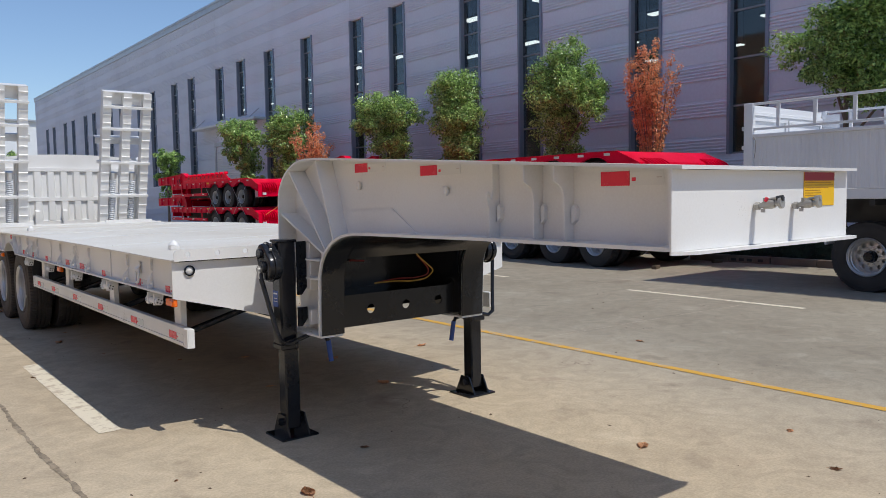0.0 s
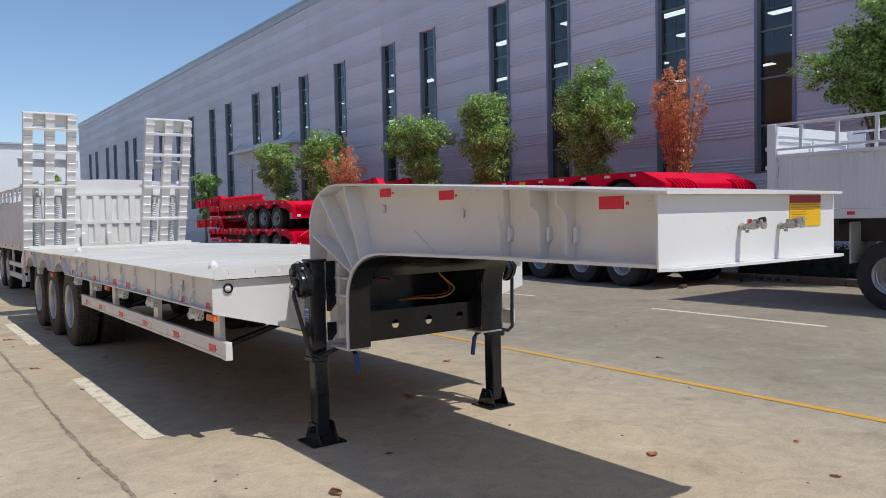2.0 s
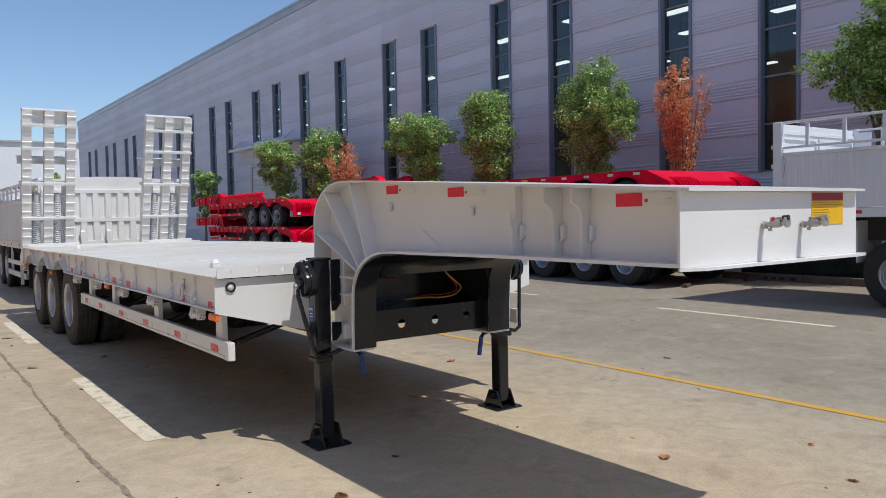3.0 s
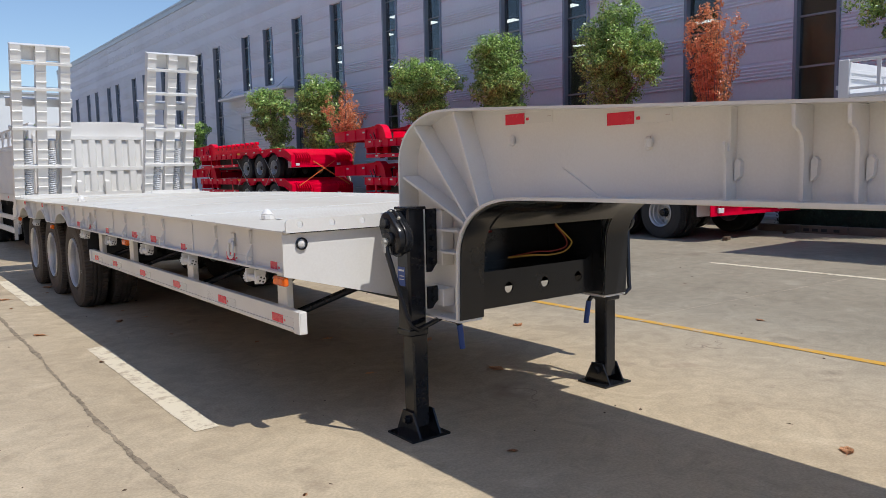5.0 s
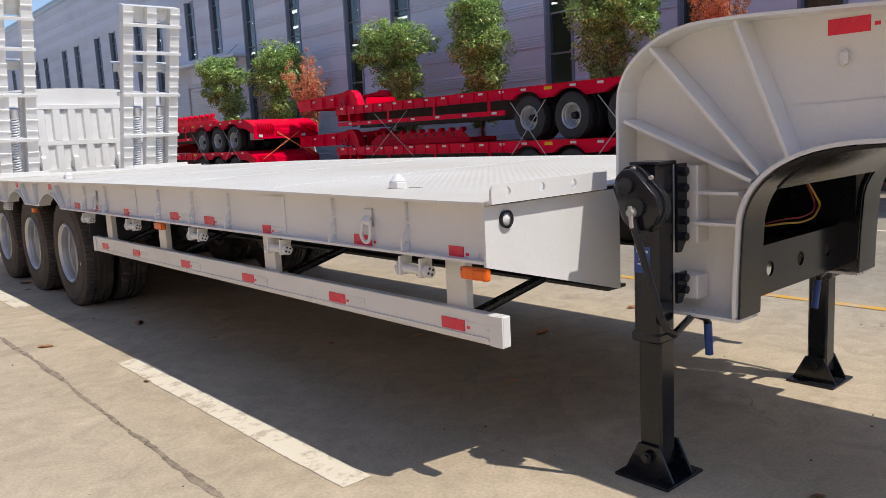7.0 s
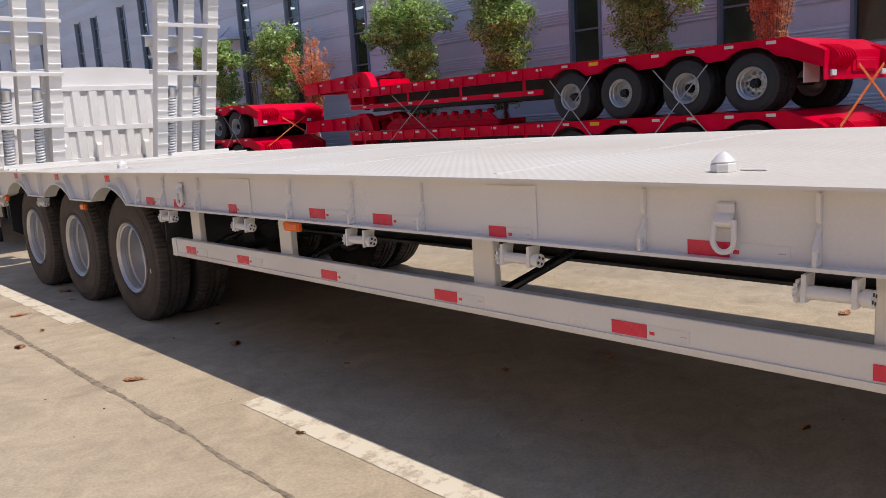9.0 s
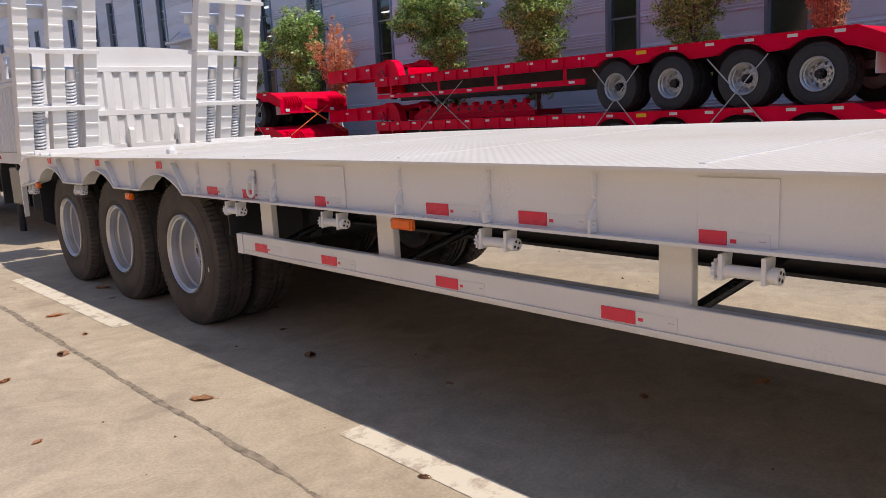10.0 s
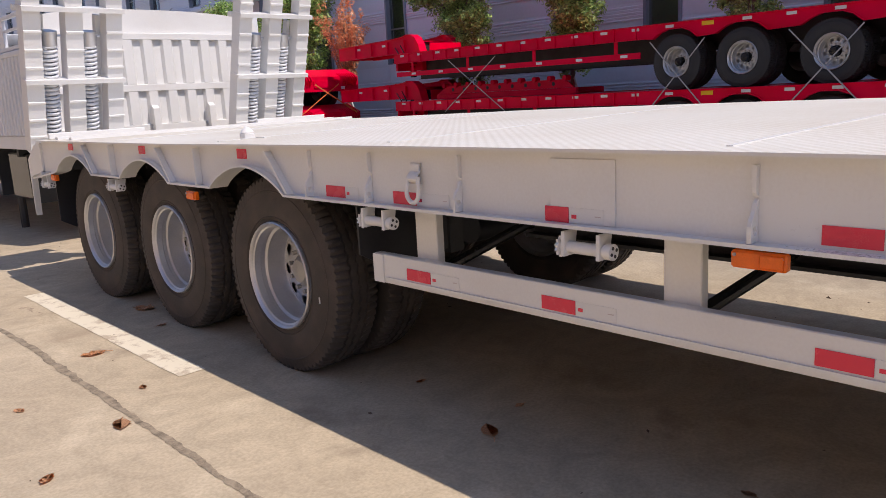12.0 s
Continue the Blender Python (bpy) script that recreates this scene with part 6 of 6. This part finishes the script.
# ---- trees in front of the hall ----
def tree(name, label, y, x, base, top, lean, clumps, leaf_mat, leaf, count, seed, supports=True, size=1.0):
    rng = random.Random(seed)
    t = thing(name, label, "tree", "trees along the hall", (x, y, 0))
    t.scale = (size, size, size)
    rod_runs = [([(0, 0, 0), (0.03, 0.02, base * 0.5), (lean * 0.3, lean * 0.4, base), (lean * 0.6, lean, (base + top) / 2), (lean, lean, top - 0.4)], [0.10, 0.085, 0.07, 0.04, 0.012])]
    for cx, cy, cz, sx_, sy_, sz_ in (clumps if len(clumps) < 20 else clumps[6::7]):
        h = max(base * 0.75, cz - sz_ - 0.6) if sx_ > 0.25 else base * 1.2
        thick = 1.0 if sx_ > 0.25 else 0.35
        rod_runs.append(([(0.05, 0.03, h), ((cx + 0.05) / 2, cy / 2, (h + cz) / 2 + 0.1), (cx, cy, cz)], [0.04 * thick, 0.026 * thick, 0.008 * thick]))
    part("trunk", rods(*rod_runs, seg=7), BARK, t, "brown trunk and limbs", True)
    bm = bmesh.new()
    total = sum(c[3] * c[4] * c[5] for c in clumps)
    for c in clumps:
        n = int(count * c[3] * c[4] * c[5] / total) if c[3] > 0.25 else count // len(clumps)
        subs = max(8, int(n / 60)) if c[3] > 0.25 else 1
        for _ in range(subs):
            d = Vector((rng.gauss(0, 1), rng.gauss(0, 1), rng.gauss(0, 1))).normalized() * (0.35 + 0.62 * rng.random())
            s = 0.16 + 0.20 * rng.random()
            if subs == 1:
                clump(bm, c[:3], c[3:], n, leaf, rng)
                continue
            clump(bm, (c[0] + d.x * c[3], c[1] + d.y * c[4], c[2] + d.z * c[5]), (max(0.14, c[3] * s), max(0.14, c[4] * s), max(0.14, c[5] * s * 1.1)), n // subs, leaf, rng)
    part("crown", bm, leaf_mat, t)
    if supports:
        for k in range(3):
            a = k * math.tau / 3 + 0.4
            part("support_pole", rods(([(0.75 * math.cos(a), 0.75 * math.sin(a), 0.0), (0.04 * math.cos(a), 0.04 * math.sin(a), 1.75)], 0.025), seg=6), GREYWALL, t, "pale tree support pole")
    return t


def vase(rng, twigs, low, high, spread, waist):
    """Small leafy tufts along twigs that fan upwards from a narrow waist."""
    tufts = []
    for _ in range(twigs):
        a, out = rng.random() * math.tau, rng.random() ** 0.6
        tip = low + (high - low) * rng.uniform(0.55, 1.0) * (1 - 0.18 * out)
        foot = low + (tip - low) * rng.uniform(0.0, 0.25)
        for k in range(7):
            u = k / 6
            z = foot + (tip - foot) * u
            v = (z - low) / (high - low)
            r = (waist + (spread - waist) * min(1.0, v / 0.64) ** 2.4) * out
            thin = 0.10 + 0.07 * math.sin(math.pi * min(1.0, v)) - 0.03 * u
            tufts.append((r * math.cos(a), r * math.sin(a), z, thin, thin, 0.26 - 0.06 * u))
    return tufts


TX, TS = 15.1, 0.965
tree("tree", "young green tree with a dense leafy crown", 32.7, TX, 1.4, 6.1, -0.2, ((0, 0.6, 5.3, 1.1, 1.7, 0.8), (0, -1.5, 4.9, 0.7, 1.1, 0.45), (0, 0.3, 4.3, 0.9, 1.2, 0.8), (0, -0.4, 3.4, 0.8, 1.0, 0.8), (0, -0.9, 2.5, 0.8, 1.0, 0.7), (0, -0.8, 1.7, 0.6, 0.7, 0.6)), LEAF, 0.141, 15500, 1, size=TS)
tree("tree", "young green tree with a dense leafy crown", 27.6, TX, 1.4, 6.0, 0.2, ((0, 0.1, 5.2, 1.1, 1.5, 0.95), (0, 0.3, 4.3, 1.1, 1.5, 0.9), (0, 0.0, 3.2, 0.9, 1.2, 0.8), (0, -0.4, 2.3, 0.8, 1.0, 0.7)), LEAF, 0.132, 16500, 2, size=TS)
tree("copper_tree", "slender tree with copper red dry leaves", 24.9, TX - 0.2, 1.3, 5.3, 0.1, vase(random.Random(31), 40, 1.7, 5.55, 1.15, 0.25), RUST, 0.115, 6500, 3, size=TS)
tree("tree", "young green tree with a dense leafy crown", 19.35, TX, 1.4, 5.9, 0.0, ((0, 0.2, 5.3, 1.1, 1.1, 0.6), (0, 1.45, 4.75, 0.9, 0.75, 0.6), (0, -1.0, 4.9, 1.0, 0.9, 0.6), (0, 0.3, 4.6, 1.1, 1.3, 0.65), (0, -0.3, 3.8, 1.0, 1.0, 0.7), (0, -0.45, 3.0, 0.8, 0.75, 0.7), (0, -0.5, 2.2, 0.7, 0.7, 0.7)), LEAF, 0.105, 29000, 4, size=TS)
tree("tree", "narrow columnar green tree", 15.1, TX, 1.4, 5.9, 0.0, ((0, 0.1, 5.35, 1.0, 1.0, 0.7), (0, 0.0, 4.5, 0.95, 1.1, 0.85), (0, -0.1, 3.5, 0.85, 0.85, 0.8), (0, 0.05, 2.6, 0.75, 0.75, 0.8)), LEAF, 0.10, 28000, 5, size=TS)
tree("tree", "broad green tree with a dense crown", 10.15, TX, 1.3, 6.15, 0.0, ((0, -0.1, 5.75, 0.8, 0.5, 0.7), (0, 0.55, 5.2, 0.8, 0.65, 0.7), (0, 0.25, 4.7, 1.1, 1.05, 0.75), (0, -0.75, 4.8, 0.9, 0.65, 0.7), (0, -1.1, 4.2, 0.7, 0.45, 0.5), (0, 0.25, 3.7, 0.9, 0.85, 0.75), (0, 0.0, 2.8, 0.65, 0.7, 0.7), (0, -0.3, 2.2, 0.5, 0.5, 0.6)), LEAF, 0.092, 33000, 6, size=TS)
tree("copper_tree", "slender tree with copper red dry leaves", 7.05, TX - 0.1, 1.2, 5.6, 0.0, vase(random.Random(33), 80, 1.3, 6.0, 0.72, 0.11), RUST, 0.085, 19000, 7, size=TS)
# second clump lies out of view, added to shade the leaves below it
tree("tree", "tall broad green tree with a dense crown", 2.2, TX, 1.3, 6.4, 0.0, ((0, -0.8, 5.8, 1.3, 0.95, 0.9), (0, -1.7, 6.2, 1.4, 1.1, 1.1), (0, 0.9, 4.85, 1.0, 0.75, 0.45), (0, 0.1, 5.3, 1.1, 0.7, 0.5), (0, -0.5, 4.9, 1.3, 1.2, 0.8), (0, -0.4, 4.1, 1.1, 1.0, 0.7), (0, 0.45, 4.3, 1.0, 0.7, 0.5), (0, -1.2, 3.9, 1.2, 1.2, 0.7)), LEAF, 0.09, 50000, 8, size=TS)
tree("tree", "young green tree beside the hall", 44.5, TX, 1.3, 5.2, 0.0, ((0, -0.2, 4.5, 1.0, 1.25, 0.6), (0, 0.0, 3.5, 0.9, 0.9, 0.8), (0, 0.3, 2.4, 0.6, 0.6, 0.7)), LEAF, 0.158, 6400, 9, False, size=TS)
tree("tree", "distant green tree across the yard", 68.0, 8.7, 1.5, 5.4, 0.0, ((0, 0.0, 4.7, 0.7, 0.9, 0.6),), LEAF, 0.2, 900, 10, False)
tree("tree", "distant green tree across the yard", 68.0, 10.5, 1.5, 6.2, 0.0, ((0, 0.0, 4.9, 1.0, 1.0, 1.1),), LEAF, 0.2, 1800, 11, False)

# ---- dry leaves and scraps on the concrete ----
def leaf_mesh(seed):
    rng = random.Random(seed)
    bm = bmesh.new()
    spine, edge = [], []
    n = 7
    curl = rng.uniform(0.10, 0.35)
    for i in range(n):
        u = i / (n - 1)
        w = 0.30 * math.sin(math.pi * min(1, u * 1.02)) ** 0.8 + 0.01
        z = curl * (u - 0.45) ** 2 * 1.3 + 0.015
        spine.append(bm.verts.new((u - 0.5, 0, z)))
        up_ = rng.uniform(0.05, 0.22) * w * 2
        edge.append((bm.verts.new((u - 0.5 + rng.uniform(-0.03, 0.03), w * rng.uniform(0.8, 1.1), z + up_)), bm.verts.new((u - 0.5 + rng.uniform(-0.03, 0.03), -w * rng.uniform(0.8, 1.1), z + up_ * 0.8))))
    for i in range(n - 1):
        bm.faces.new((spine[i], spine[i + 1], edge[i + 1][0], edge[i][0]))
        bm.faces.new((spine[i + 1], spine[i], edge[i][1], edge[i + 1][1]))
    bmesh.ops.solidify(bm, geom=bm.faces[:], thickness=0.012)
    rod(bm, [(-0.5, 0, 0.05), (-0.72, 0.05, 0.02)], 0.012, 5)
    lowest = min(v.co.z for v in bm.verts)
    for v in bm.verts:
        v.co.z -= lowest
    me = bpy.data.meshes.new("dry_leaf")
    bm.to_mesh(me)
    bm.free()
    me.materials.append(DRYLEAF)
    return me


LEAVES = [leaf_mesh(i) for i in range(4)]
rng = random.Random(21)
spots = ((0.18, 4.34, 0.10), (-0.87, 5.72, 0.11), (-1.29, 5.41, 0.07), (-0.57, 6.93, 0.12), (-0.60, 6.12, 0.05), (-1.15, 6.31, 0.06), (0.07, 7.70, 0.15), (0.48, 4.43, 0.05), (0.39, 5.02, 0.05), (0.40, 3.30, 0.05), (-0.03, 7.18, 0.06), (-0.62, 4.17, 0.11), (-1.42, 4.25, 0.05),
         (2.22, -2.32, 0.10), (2.71, -3.31, 0.06), (5.04, -0.15, 0.08), (0.20, -1.60, 0.10), (3.21, -2.78, 0.06), (3.15, 1.30, 0.10), (1.91, 0.20, 0.13), (0.85, -1.16, 0.05), (-0.30, -0.93, 0.03), (2.08, 1.36, 0.12), (-0.41, 2.58, 0.05), (1.1, 0.75, 0.07), (0.9, 2.4, 0.06), (1.45, 2.05, 0.08))
for i, (x, y, size) in enumerate(spots):
    piece_ob = piece("dry_leaf", LEAVES[i % 4], DRYLEAF, at=Matrix.LocRotScale((x, y, 0.001), Euler((0, 0, rng.uniform(0, 6.28))), (size * 1.25, size * 1.25, size * 1.25)))
    tagged(piece_ob, "curled dry brown leaf on the concrete", "leaf", "dry leaves")
for x, y, a in ((11.70, 4.50, 20), (13.75, 4.34, -8)):
    ob = part("wood_block", boxes(((-0.14, -0.05, 0.0), (0.14, 0.05, 0.07)), bev=0.006), WOOD)
    ob.matrix_basis = pose(x, y, 0.0, 0, 0, a)
    tagged(ob, "short dark timber chock on the concrete", "timber block", "timber blocks")


# grit and crumbs of bark strewn over the yard
rng = random.Random(77)
bm = bmesh.new()
for _ in range(420):
    x, y = rng.uniform(-3.5, 9.0), rng.uniform(-4.5, 13.0)
    r = 0.003 + 0.010 * rng.random() ** 3
    a = rng.uniform(0, math.pi)
    u, v = Vector((math.cos(a), math.sin(a), 0)) * r * rng.uniform(0.8, 3.0), Vector((-math.sin(a), math.cos(a), 0)) * r
    p = Vector((x, y, 0.0))
    h = Vector((0, 0, r * rng.uniform(0.5, 1.2)))
    q = [bm.verts.new(c) for c in (p + u, p + v, p - u, p - v, p + h)]
    for i in range(4):
        bm.faces.new((q[i], q[(i + 1) % 4], q[4]))
    bm.faces.new(q[3::-1])
tagged(part("debris", bm, WOOD), "dark crumbs of bark and grit on the concrete", "debris", kind="stuff")
